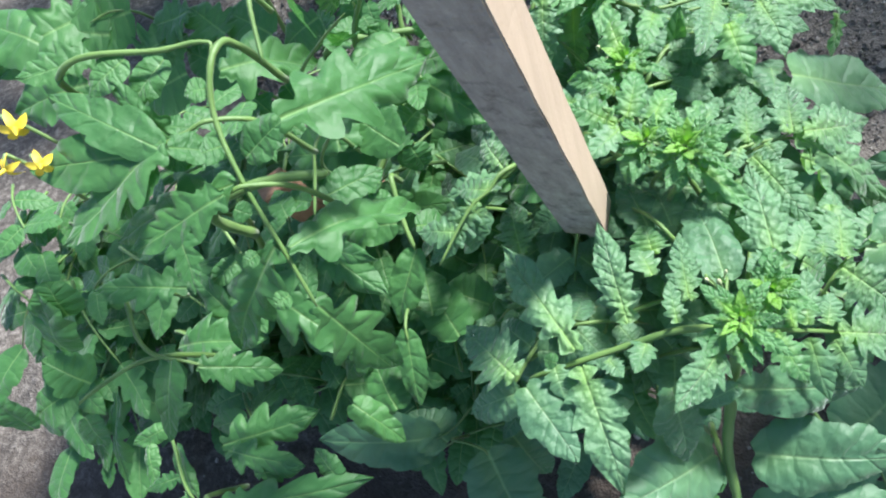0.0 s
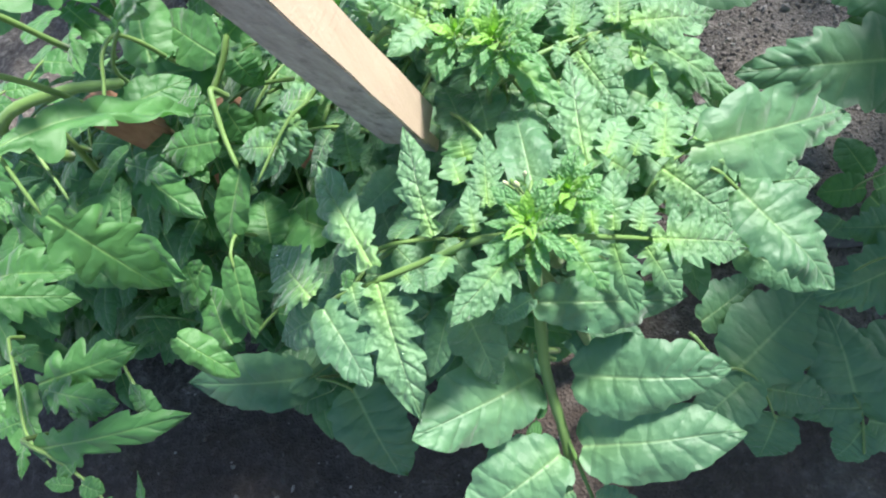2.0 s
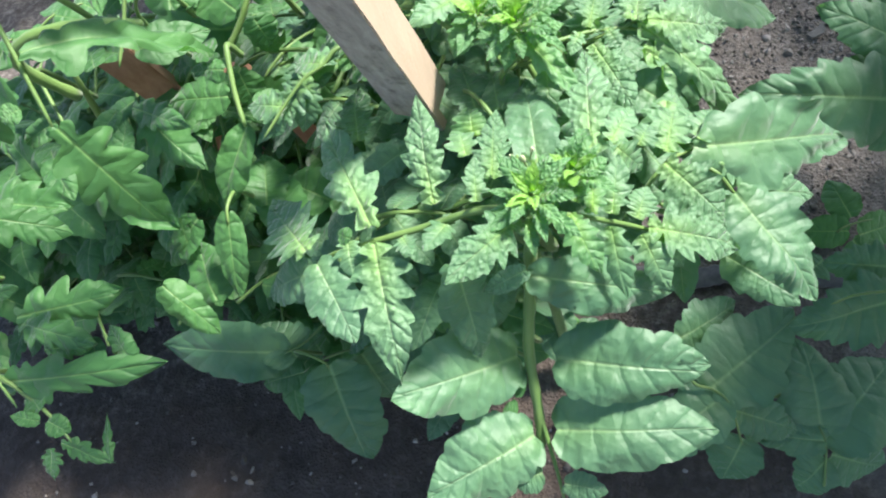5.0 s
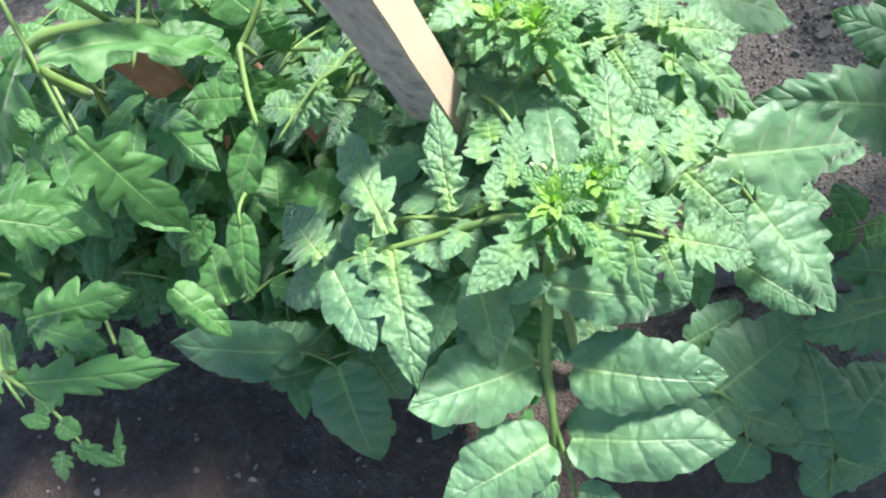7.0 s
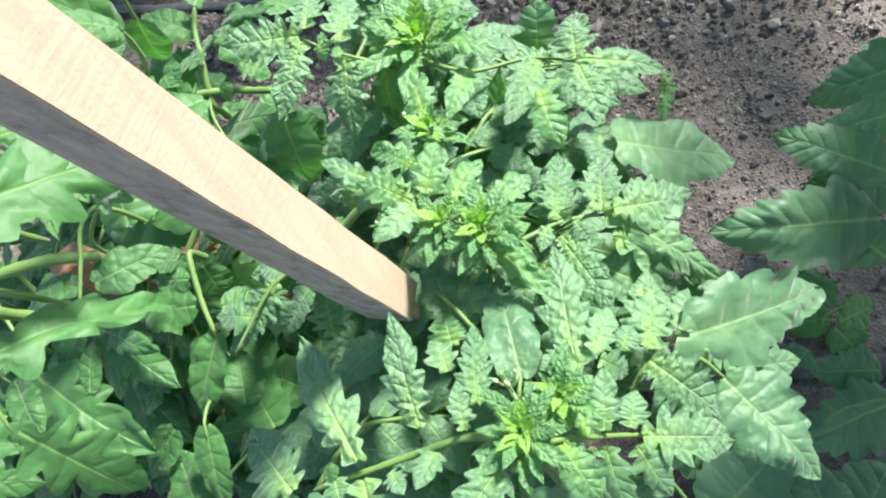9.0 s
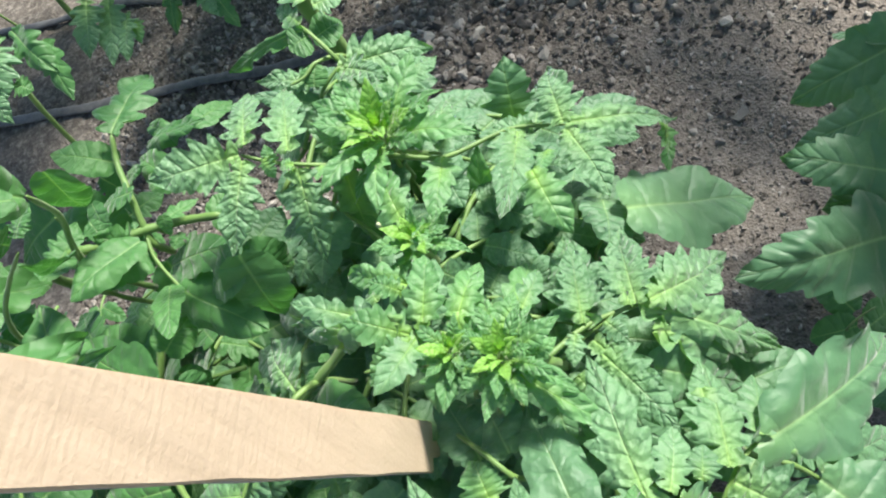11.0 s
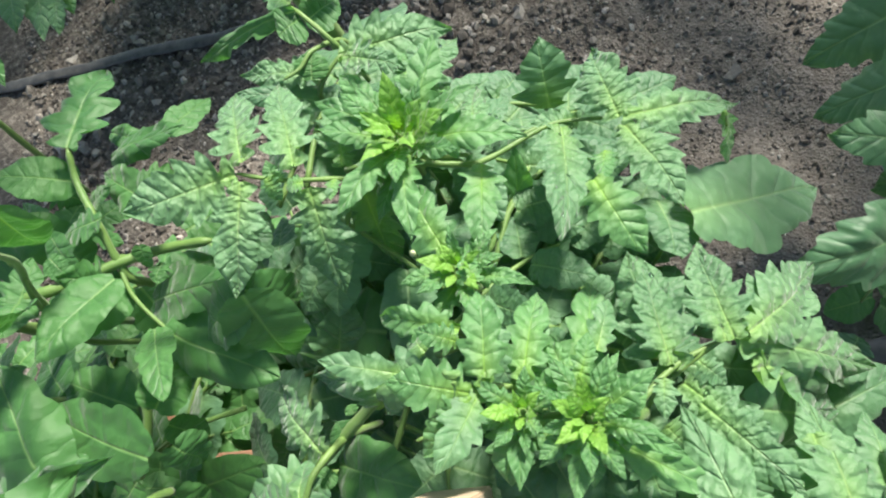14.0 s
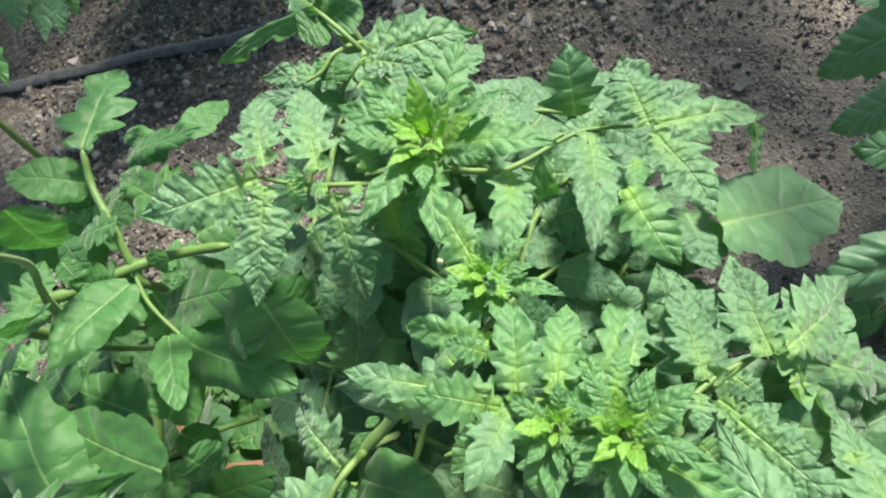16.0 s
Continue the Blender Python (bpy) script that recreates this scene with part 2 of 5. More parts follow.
for kind, mat, args in (
        ("W", LEAF_BROAD, dict(teeth=6.0, depth=0.20, sharp=1.4, belly=0.48, point=0.85, heel=0.04, smooth_from=0.7)),
        ("O", LEAF_GREEN, dict(teeth=5.0, depth=0.16, sharp=1.5, belly=0.48, point=0.85, heel=0.04, smooth_from=0.7)),
        ("L", LEAF_GREEN, dict(teeth=5.0, depth=0.50, sharp=1.4, belly=0.50, point=0.95, smooth_from=0.7))):
    BLADES[kind] = [blade_mesh("leaflet_low", 7 * k + ord(kind), mat, rows=24, cols=8, droop=0.10 + 0.05 * k, cup=0.12 * (k - 1.5),
                               twist=0.13 * (k - 2), pucker=0.014, **args) for k in range(5)]


def tube(points, r0, r1, sides=8, steps=6, name="stem", material=None):
    """A round stem through points, tapering from r0 to r1."""
    pts = [Vector(p) for p in points]
    path = []
    tang = [(pts[min(k + 1, len(pts) - 1)] - pts[max(k - 1, 0)]).normalized() for k in range(len(pts))]
    for k in range(len(pts) - 1):
        a, b = pts[k], pts[k + 1]
        ma, mb = tang[k] * (b - a).length, tang[k + 1] * (b - a).length
        for i in range(steps):
            t = i / steps
            path.append(a * (2 * t ** 3 - 3 * t * t + 1) + ma * (t ** 3 - 2 * t * t + t) + b * (3 * t * t - 2 * t ** 3) + mb * (t ** 3 - t * t))
    path.append(pts[-1])
    verts, faces = [], []
    ref = Vector((0.3, 0.2, 1))
    for i, p in enumerate(path):
        d = (path[min(i + 1, len(path) - 1)] - path[max(i - 1, 0)]).normalized()
        u = d.cross(ref).normalized()
        w = d.cross(u)
        r = r0 + (r1 - r0) * i / (len(path) - 1)
        r *= (1 + 0.08 * math.sin(i * 2.1)) * (0.45 if i == len(path) - 1 else 1)
        for k in range(sides):
            a = 2 * math.pi * k / sides
            verts.append(p + r * (math.cos(a) * u + math.sin(a) * w))
    for i in range(len(path) - 1):
        for k in range(sides):
            faces.append((i * sides + k, i * sides + (k + 1) % sides, (i + 1) * sides + (k + 1) % sides, (i + 1) * sides + k))
    faces.append(tuple(range(sides))[::-1])
    faces.append(tuple(range((len(path) - 1) * sides, len(path) * sides)))
    me = bpy.data.meshes.new(name)
    me.from_pydata(verts, [], faces)
    if material:
        me.materials.append(material)
    return smooth(me)


pick = random.Random(5)
FACE = Vector((0.10, -0.42, 0.86))     # most blades turn their upper side this way, roughly towards the camera


def plant(label, foot, group="tomato plants in the bed"):
    ob = new("tomato_plant")
    ob.location = foot
    ob.empty_display_size = 0.05
    return tagged(ob, label, "plant", group)


def rel(pl, p):
    return Vector(p) - pl.location


def stem(pl, *points, r=(0.006, 0.003), material=None, name="stem"):
    return part(name, tube([rel(pl, p) for p in points], r[0], r[1], material=material or STEM), pl)


def length_of(pts):
    return sum((b - a).length for a, b in zip(pts, pts[1:]))


def leaf(pl, *points, r=(0.0026, 0.0011), material=None, reach=0.025):
    """A compound leaf: its stalk through points; leaflets hang under it."""
    pts = [Vector(p) for p in points]
    if length_of(pts) < 0.06:
        r = (min(r[0], 0.002), min(r[1], 0.0012))
    back = (pts[0] - pts[1]).normalized()
    points = [pts[0] + back * reach + Vector((0, 0.9 * reach, -3.2 * reach)), pts[0] + back * 0.9 * reach + Vector((0, 0, -0.7 * reach))] + pts
    return part("leaf", tube([rel(pl, p) for p in points], r[0], r[1], sides=7, material=material or STEM), pl)


def leaflet(lf, base, tip, width, kind="b", roll=0.0, face=None, bend=None):
    """One leaflet from its base to its tip, of that width, turned about its midrib by roll degrees."""
    pl = lf.parent
    b, t = rel(pl, base), rel(pl, tip)
    y = (t - b)
    length = y.length
    y.normalize()
    z = Vector(face) if face else FACE + Vector((pick.uniform(-0.25, 0.25), pick.uniform(-0.25, 0.25), 0))
    z = (z - y * z.dot(y)).normalized()
    x = y.cross(z)
    m = Matrix((x, y, z)).transposed()
    if roll:
        m = m @ Matrix.Rotation(radians(roll), 3, "Y")
    variants = BLADES["s" if kind == "b" and length < 0.045 else kind]
    me = variants[pick.randrange(5) if bend is None else bend]
    ob = part("leaflet", me, lf)
    m4 = Matrix.Translation(b) @ m.to_4x4() @ Matrix.Diagonal((width * 1.06 / 0.5, length * 1.03, (length + width) * 0.5, 1))
    ob.matrix_basis = m4
    return ob


# ---- soil ----
def soil_height(x, y):
    if abs(x) > 3 or abs(y) > 4:
        return 0.0
    h = 0.020 * noise.noise(Vector((x * 2.2, y * 2.2, 0))) + 0.010 * noise.noise(Vector((x * 7, y * 7, 3)))
    h += 0.035 * math.exp(-((y - 1.28 - 0.10 * x) / 0.22) ** 2) * max(0.0, min(1.0, (x + 0.25) * 5))
    return h + 0.009 * noise.noise(Vector((x * 22, y * 22, 5))) + 0.006 * noise.noise(Vector((x * 55, y * 55, 8)))


def soil_material():
    m, n, l, p = shader("greenhouse_soil")
    co = n.new("ShaderNodeTexCoord")
    big = put(n, "TexNoise", Scale=5.0, Detail=6.0, Roughness=0.6)
    mid = put(n, "TexNoise", Scale=60.0, Detail=6.0, Roughness=0.7)
    fine = put(n, "TexVoronoi", Scale=230.0)
    for t in (big, mid, fine):
        l.new(co.outputs["Object"], t.inputs["Vector"])
    c = ramp(n, l, mid.outputs[0], ((0.32, (0.060, 0.051, 0.043)), (0.50, (0.122, 0.108, 0.093)), (0.66, (0.30, 0.272, 0.236))))
    c = blend(n, l, calc(n, l, "MULTIPLY", big.outputs[0], 0.55, clamp=True), c, (0.112, 0.099, 0.085))
    # the trodden path beside the bed is paler and drier
    where = n.new("ShaderNodeSeparateXYZ")
    l.new(co.outputs["Object"], where.inputs[0])
    edge = calc(n, l, "ADD", calc(n, l, "SUBTRACT", where.outputs[0], 0.20), calc(n, l, "MULTIPLY", calc(n, l, "SUBTRACT", big.outputs[0], 0.5), 0.5))
    dry = calc(n, l, "MULTIPLY", edge, 7.0, clamp=True)
    c = blend(n, l, calc(n, l, "MULTIPLY", dry, 0.45), c, (0.245, 0.218, 0.188))
    front_shade = calc(n, l, "MULTIPLY", calc(n, l, "SUBTRACT", calc(n, l, "ADD", 0.42, calc(n, l, "MULTIPLY", big.outputs[0], 0.2)), where.outputs[1]), 4.0, clamp=True)
    front_shade = calc(n, l, "MULTIPLY", front_shade, calc(n, l, "SUBTRACT", 1.0, dry))
    front_shade = calc(n, l, "MULTIPLY", front_shade, calc(n, l, "MULTIPLY", calc(n, l, "ADD", where.outputs[1], 0.8), 3.0, clamp=True))
    c = blend(n, l, calc(n, l, "MULTIPLY", front_shade, 0.75), c, (0.072, 0.054, 0.043))
    l.new(c, p.inputs["Base Color"])
    p.inputs["Roughness"].default_value = 0.95
    p.inputs["Specular IOR Level"].default_value = 0.2
    h = calc(n, l, "ADD", mid.outputs[0], calc(n, l, "MULTIPLY", fine.outputs["Distance"], 0.5))
    bump = put(n, "Bump", Strength=0.9, Distance=0.007)
    l.new(h, bump.inputs["Height"])
    l.new(bump.outputs[0], p.inputs["Normal"])
    return m


SOIL = soil_material()


def ground_sheet():
    xs = list(np.linspace(-40, -1.6, 14)) + list(np.linspace(-1.5, 1.5, 241)) + list(np.linspace(1.6, 40, 14))
    ys = list(np.linspace(-40, -0.9, 14)) + list(np.linspace(-0.8, 2.6, 271)) + list(np.linspace(2.7, 60, 14))
    verts = [(x, y, soil_height(x, y)) for y in ys for x in xs]
    w = len(xs)
    faces = [(j * w + i, j * w + i + 1, (j + 1) * w + i + 1, (j + 1) * w + i) for j in range(len(ys) - 1) for i in range(w - 1)]
    me = bpy.data.meshes.new("ground")
    me.from_pydata(verts, [], faces)
    me.materials.append(SOIL)
    ob = new("ground", smooth(me))
    return tagged(ob, "dry crumbly grey-brown greenhouse soil", "soil", kind="structure")


ground_sheet()


# ---- wooden stake ----
def wood_material(name, dark, light, flat, worn=0.0):
    """Sawn wood: long grain, broad tone, saw marks across, and on a weathered face dark stains and lighter scuffs."""
    m, n, l, p = shader(name)
    co = n.new("ShaderNodeTexCoord")
    mp = put(n, "Mapping")
    mp.inputs["Scale"].default_value = (150, 150, 5)
    l.new(co.outputs["Object"], mp.inputs[0])
    g = put(n, "TexNoise", Scale=1.0, Detail=6.0, Roughness=0.65)
    l.new(mp.outputs[0], g.inputs["Vector"])
    big = put(n, "TexNoise", Scale=16.0, Detail=4.0)
    l.new(co.outputs["Object"], big.inputs["Vector"])
    fib = put(n, "TexNoise", Scale=420.0, Detail=3.0)
    l.new(co.outputs["Object"], fib.inputs["Vector"])
    across = put(n, "Mapping")
    across.inputs["Scale"].default_value = (20, 20, 260)
    l.new(co.outputs["Object"], across.inputs[0])
    saw = put(n, "TexNoise", Scale=1.0, Detail=2.0)
    l.new(across.outputs[0], saw.inputs["Vector"])
    c = ramp(n, l, g.outputs[0], ((0.30, dark), (0.70, light)))
    c = blend(n, l, calc(n, l, "MULTIPLY", big.outputs[0], 0.55), c, flat)
    c = blend(n, l, calc(n, l, "MULTIPLY", calc(n, l, "SUBTRACT", saw.outputs[0], 0.58), 0.4, clamp=True), c, dark)
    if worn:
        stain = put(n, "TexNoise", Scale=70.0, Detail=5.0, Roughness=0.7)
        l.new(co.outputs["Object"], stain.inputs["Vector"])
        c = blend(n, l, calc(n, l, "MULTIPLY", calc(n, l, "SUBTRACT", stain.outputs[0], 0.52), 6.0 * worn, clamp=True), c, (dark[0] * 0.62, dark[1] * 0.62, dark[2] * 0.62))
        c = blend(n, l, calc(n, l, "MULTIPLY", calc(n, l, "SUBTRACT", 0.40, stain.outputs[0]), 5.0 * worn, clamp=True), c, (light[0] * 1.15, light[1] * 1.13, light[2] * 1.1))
    l.new(c, p.inputs["Base Color"])
    p.inputs["Roughness"].default_value = 0.8
    p.inputs["Specular IOR Level"].default_value = 0.3
    bump = put(n, "Bump", Strength=0.18 + 0.65 * worn, Distance=0.0014)
    l.new(calc(n, l, "ADD", calc(n, l, "ADD", g.outputs[0], fib.outputs[0]), saw.outputs[0]), bump.inputs["Height"])
    l.new(bump.outputs[0], p.inputs["Normal"])
    return m


WOOD = wood_material("sawn_pine", (0.48, 0.372, 0.266), (0.565, 0.448, 0.330), (0.53, 0.416, 0.303))
WOOD_SHADED = wood_material("shaded_weathered_pine", (0.23, 0.205, 0.185), (0.46, 0.42, 0.38), (0.33, 0.30, 0.27), worn=0.8)


def stake():
    """A sawn batten that leans over the bed; its foot is cut to a peg that goes down into the soil."""
    up = Vector((-0.0030, -0.2688, 0.9632)).normalized()
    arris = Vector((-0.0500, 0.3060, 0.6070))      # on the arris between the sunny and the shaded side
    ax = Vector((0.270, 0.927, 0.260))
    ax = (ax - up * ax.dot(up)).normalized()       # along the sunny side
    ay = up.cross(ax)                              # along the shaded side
    side, deep = 0.0292, 0.0334
    root = new("wooden_stake")
    tagged(root, "sawn pale pine batten with rough grey shaded face", "stake")
    root.location = arris - up * (arris.z / up.z)
    end = (arris - root.location).length - 0.022
    rnd = random.Random(3)

    def ring(d, k, wob=0.0):
        c = up * d + ax * side / 2 + ay * deep / 2
        return [c + ax * side * a * k / 2 + ay * deep * b * k / 2 + Vector((rnd.uniform(-1, 1), rnd.uniform(-1, 1), 0)) * wob
                for a, b in ((-1, -1), (0, -1), (1, -1), (1, 0), (1, 1), (0, 1), (-1, 1), (-1, 0))]

    def body(name, rings, label=""):
        n = 8
        verts = [v for r in rings for v in r]
        faces = [(i * n + k, i * n + (k + 1) % n, i * n + n + (k + 1) % n, i * n + n + k) for i in range(len(rings) - 1) for k in range(n)]
        faces += [tuple(range(n))[::-1], tuple(len(verts) - n + k for k in range(n))]
        me = bpy.data.meshes.new(name)
        me.from_pydata(verts, [], faces)
        bm = bmesh.new()
        bm.from_mesh(me)
        bmesh.ops.recalc_face_normals(bm, faces=bm.faces)
        sharp = [e for e in bm.edges if len(e.link_faces) == 2 and e.calc_face_angle() > 0.6]
        bmesh.ops.bevel(bm, geom=sharp, offset=0.0009, segments=2, affect="EDGES")
        ob = part(name, bm, root, label, WOOD)
        ob.data.materials.append(WOOD_SHADED)
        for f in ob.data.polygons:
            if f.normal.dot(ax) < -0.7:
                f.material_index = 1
        return ob

    body("batten", [ring(end, 0.97), ring(end + 0.004, 1.0)] + [ring(end + 0.004 + 0.03 * i, 1.0, 0.0004) for i in range(1, 50)])
    body("peg", [ring(-0.08, 0.06), ring(0.0, 0.30), ring(end * 0.5, 0.32), ring(end + 0.001, 0.36)], "narrow sawn peg of the batten")


stake()


# ---- crumbs and clods of soil ----
def clods():
    rnd = random.Random(11)
    unit = bmesh.new()
    bmesh.ops.create_icosphere(unit, subdivisions=1, radius=1)
    shape = [v.co.copy() for v in unit.verts]
    tris = [[v.index for v in f.verts] for f in unit.faces]
    unit.free()
    verts, faces = [], []

    def one(x, y, r):
        off = Vector((rnd.uniform(0, 90), rnd.uniform(0, 90), rnd.uniform(0, 90)))
        q = Euler((rnd.uniform(0, 6), rnd.uniform(0, 6), rnd.uniform(0, 6))).to_matrix()
        sx = Vector((rnd.uniform(0.7, 1.35), rnd.uniform(0.7, 1.2), rnd.uniform(0.55, 0.95)))
        z = soil_height(x, y) + r * rnd.uniform(0.0, 0.45)
        k = len(verts)
        for c in shape:
            p = q @ Vector((c.x * sx.x, c.y * sx.y, c.z * sx.z)) * (1 + 0.95 * noise.noise(c * 1.7 + off))
            verts.append((x + p.x * r, y + p.y * r, z + p.z * r))
        faces.extend([tuple(k + i for i in f) for f in tris])

    for _ in range(38000):
        x, y = rnd.uniform(-0.9, 1.1), 0.50 + 1.6 * rnd.random() ** 0.85
        ridge = math.exp(-((y - 1.28 - 0.10 * x) / 0.30) ** 2) * (1.0 if x > -0.2 else 0.55)
        rough = max(0.0, noise.noise(Vector((x * 1.6, y * 1.6, 7))) + 0.35)
        one(x, y, min(0.013, 0.0018 + 0.0058 * rnd.expovariate(1.6) * (0.22 + 0.40 * rough + 0.42 * ridge)))
    for _ in range(700):
        one(rnd.uniform(-0.9, 0.6), rnd.uniform(-0.1, 0.6), 0.0015 + 0.003 * rnd.expovariate(2.0))
    me = bpy.data.meshes.new("soil_clods")
    me.from_pydata(verts, [], faces)
    me.materials.append(CLOD)
    return tagged(new("soil_clods", me), "loose dry crumbs and clods of grey soil", "soil", kind="stuff")


def clod_material():
    m, n, l, p = shader("dry_clod")
    geo = n.new("ShaderNodeNewGeometry")
    co = n.new("ShaderNodeTexCoord")
    fine = put(n, "TexNoise", Scale=180.0, Detail=5.0, Roughness=0.7)
    l.new(co.outputs["Object"], fine.inputs["Vector"])
    a = ramp(n, l, geo.outputs["Random Per Island"], ((0.0, (0.075, 0.067, 0.059)), (0.45, (0.17, 0.153, 0.134)), (0.8, (0.33, 0.305, 0.268)), (1.0, (0.52, 0.485, 0.43))))
    c = blend(n, l, calc(n, l, "MULTIPLY", fine.outputs[0], 0.55), a, (0.055, 0.047, 0.041))
    l.new(c, p.inputs["Base Color"])
    p.inputs["Roughness"].default_value = 0.95
    p.inputs["Specular IOR Level"].default_value = 0.15
    bump = put(n, "Bump", Strength=0.8, Distance=0.002)
    l.new(fine.outputs[0], bump.inputs["Height"])
    l.new(bump.outputs[0], p.inputs["Normal"])
    return m


CLOD = clod_material()
clods()


# ---- plants, leaf by leaf ----

pa = plant("dense tomato plant with blue-green toothed leaves and bright tip", (-0.02, 0.30, soil_height(-0.02, 0.30)))
lf = leaf(pa, (0.0306, 0.2050, 0.6119), (-0.0058, 0.2145, 0.6108), (-0.0405, 0.2136, 0.6009), (-0.0784, 0.2077, 0.5976), (-0.1173, 0.2025, 0.5915), r=(0.0036, 0.0018))
leaflet(lf, (-0.0794, 0.2113, 0.6092), (-0.1292, 0.3073, 0.6004), 0.0365, "b")
leaflet(lf, (-0.0423, 0.2299, 0.6008), (-0.0498, 0.2978, 0.6273), 0.0314, "b")
leaflet(lf, (0.0007, 0.2300, 0.6209), (0.0009, 0.2808, 0.6242), 0.0232, "b")
leaflet(lf, (-0.0770, 0.2003, 0.6049), (-0.0620, 0.1230, 0.5705), 0.0393, "b")
leaflet(lf, (-0.1242, 0.1994, 0.6056), (-0.1636, 0.2449, 0.5989), 0.0437, "b")
leaflet(lf, (-0.1186, 0.1930, 0.5998), (-0.0877, 0.1418, 0.5905), 0.0355, "w")
leaflet(lf, (-0.0586, 0.2019, 0.6080), (-0.0488, 0.1871, 0.6116), 0.0146, "b")
leaflet(lf, (-0.0933, 0.2042, 0.6082), (-0.1018, 0.2083, 0.6091), 0.0123, "o")
leaflet(lf, (-0.0955, 0.2033, 0.6074), (-0.0914, 0.1807, 0.5971), 0.0215, "b")
leaflet(lf, (-0.0093, 0.2174, 0.6166), (-0.0108, 0.2441, 0.6264), 0.0166, "b")
leaflet(lf, (0.0181, 0.1967, 0.6256), (-0.0198, 0.1524, 0.6371), 0.0316, "b")
leaflet(lf, (0.0242, 0.1960, 0.6234), (0.0261, 0.1729, 0.6196), 0.0115, "y")
leaflet(lf, (-0.0190, 0.1721, 0.6182), (-0.0197, 0.1478, 0.5455), 0.0327, "w")
leaflet(lf, (-0.1256, 0.1936, 0.5901), (-0.1703, 0.1945, 0.5636), 0.0308, "w")
leaflet(lf, (-0.0309, 0.2157, 0.6013), (-0.0401, 0.1879, 0.6127), 0.0191, "b")
lf = leaf(pa, (0.0332, 0.2021, 0.6173), (0.0635, 0.2090, 0.5955), (0.0886, 0.2140, 0.5724), (0.1049, 0.2155, 0.5585))
leaflet(lf, (0.0464, 0.1997, 0.6177), (0.0591, 0.1732, 0.5947), 0.0208, "y")
leaflet(lf, (0.0682, 0.2010, 0.5999), (0.0728, 0.1692, 0.5713), 0.0207, "b")
leaflet(lf, (0.0854, 0.2049, 0.5812), (0.0975, 0.1812, 0.5541), 0.0227, "b")
leaflet(lf, (0.0888, 0.2111, 0.5787), (0.1420, 0.2146, 0.5418), 0.0369, "b")
leaflet(lf, (0.0693, 0.2112, 0.5982), (0.0745, 0.2446, 0.6103), 0.0203, "b")
leaflet(lf, (0.0589, 0.2053, 0.6109), (0.0595, 0.2416, 0.6106), 0.0168, "y")
leaflet(lf, (0.0831, 0.2158, 0.5832), (0.0898, 0.2375, 0.5845), 0.0209, "b")
leaflet(lf, (0.0944, 0.2070, 0.5729), (0.1084, 0.1985, 0.5516), 0.0192, "b")
leaflet(lf, (0.0505, 0.2094, 0.6171), (0.0547, 0.2317, 0.6088), 0.0134, "y")
lf = leaf(pa, (0.0214, 0.2350, 0.6149), (0.0143, 0.2504, 0.6114), (0.0107, 0.2581, 0.6101), r=(0.002, 0.0012))
leaflet(lf, (0.0249, 0.2392, 0.6206), (0.0173, 0.2506, 0.6158), 0.0048, "y")
lf = leaf(pa, (0.0216, 0.1914, 0.6027), (0.0138, 0.1742, 0.5630), (0.0069, 0.1549, 0.5244), (0.0075, 0.1272, 0.4904), (0.0064, 0.1091, 0.4677), r=(0.0046, 0.0034))
leaflet(lf, (0.0251, 0.1518, 0.5227), (0.1162, 0.1438, 0.5092), 0.0526, "w")
leaflet(lf, (-0.0025, 0.1569, 0.5168), (-0.0695, 0.1147, 0.5664), 0.0581, "w")
leaflet(lf, (0.0207, 0.1752, 0.5939), (0.0979, 0.1886, 0.5336), 0.0349, "w")
leaflet(lf, (0.0190, 0.1727, 0.6064), (-0.0084, 0.1679, 0.5907), 0.0133, "w")
leaflet(lf, (0.0018, 0.1390, 0.5075), (-0.0090, 0.1413, 0.5104), 0.0171, "o")
lf = leaf(pa, (0.0025, 0.1589, 0.5050), (0.0052, 0.1399, 0.4960), (0.0106, 0.1167, 0.4822), (0.0173, 0.0890, 0.4651), (0.0198, 0.0760, 0.4572))
leaflet(lf, (0.0194, 0.1142, 0.4901), (0.1189, 0.1154, 0.4859), 0.0513, "w")
leaflet(lf, (0.0045, 0.1110, 0.4916), (-0.0635, 0.0717, 0.4997), 0.0558, "w")
leaflet(lf, (-0.0053, 0.1229, 0.5005), (-0.0143, 0.1241, 0.5034), 0.0170, "o")
leaflet(lf, (0.0217, 0.0841, 0.4702), (0.0484, 0.0819, 0.4608), 0.0225, "w")
leaflet(lf, (0.0079, 0.0896, 0.4777), (-0.0107, 0.0837, 0.4794), 0.0225, "w")
lf = leaf(pa, (0.1028, 0.2598, 0.5751), (0.1129, 0.2689, 0.5719), (0.1244, 0.2756, 0.5673), (0.1377, 0.2815, 0.5600), r=(0.0016, 0.0012))
leaflet(lf, (0.1241, 0.2708, 0.5754), (0.2290, 0.3350, 0.4850), 0.0600, "d")
leaflet(lf, (0.1042, 0.2634, 0.5845), (0.1144, 0.3271, 0.5666), 0.0356, "b")
leaflet(lf, (0.1028, 0.2558, 0.5821), (0.1384, 0.2271, 0.5509), 0.0393, "b")
leaflet(lf, (0.1251, 0.2759, 0.5773), (0.1377, 0.3115, 0.5597), 0.0224, "b")
leaflet(lf, (0.1373, 0.2691, 0.5624), (0.1565, 0.2689, 0.5366), 0.0224, "b")
leaflet(lf, (0.0876, 0.2567, 0.6018), (0.0949, 0.2734, 0.5993), 0.0176, "b")
lf = leaf(pa, (0.1339, 0.2612, 0.5587), (0.1456, 0.2539, 0.5419), (0.1557, 0.2476, 0.5321))
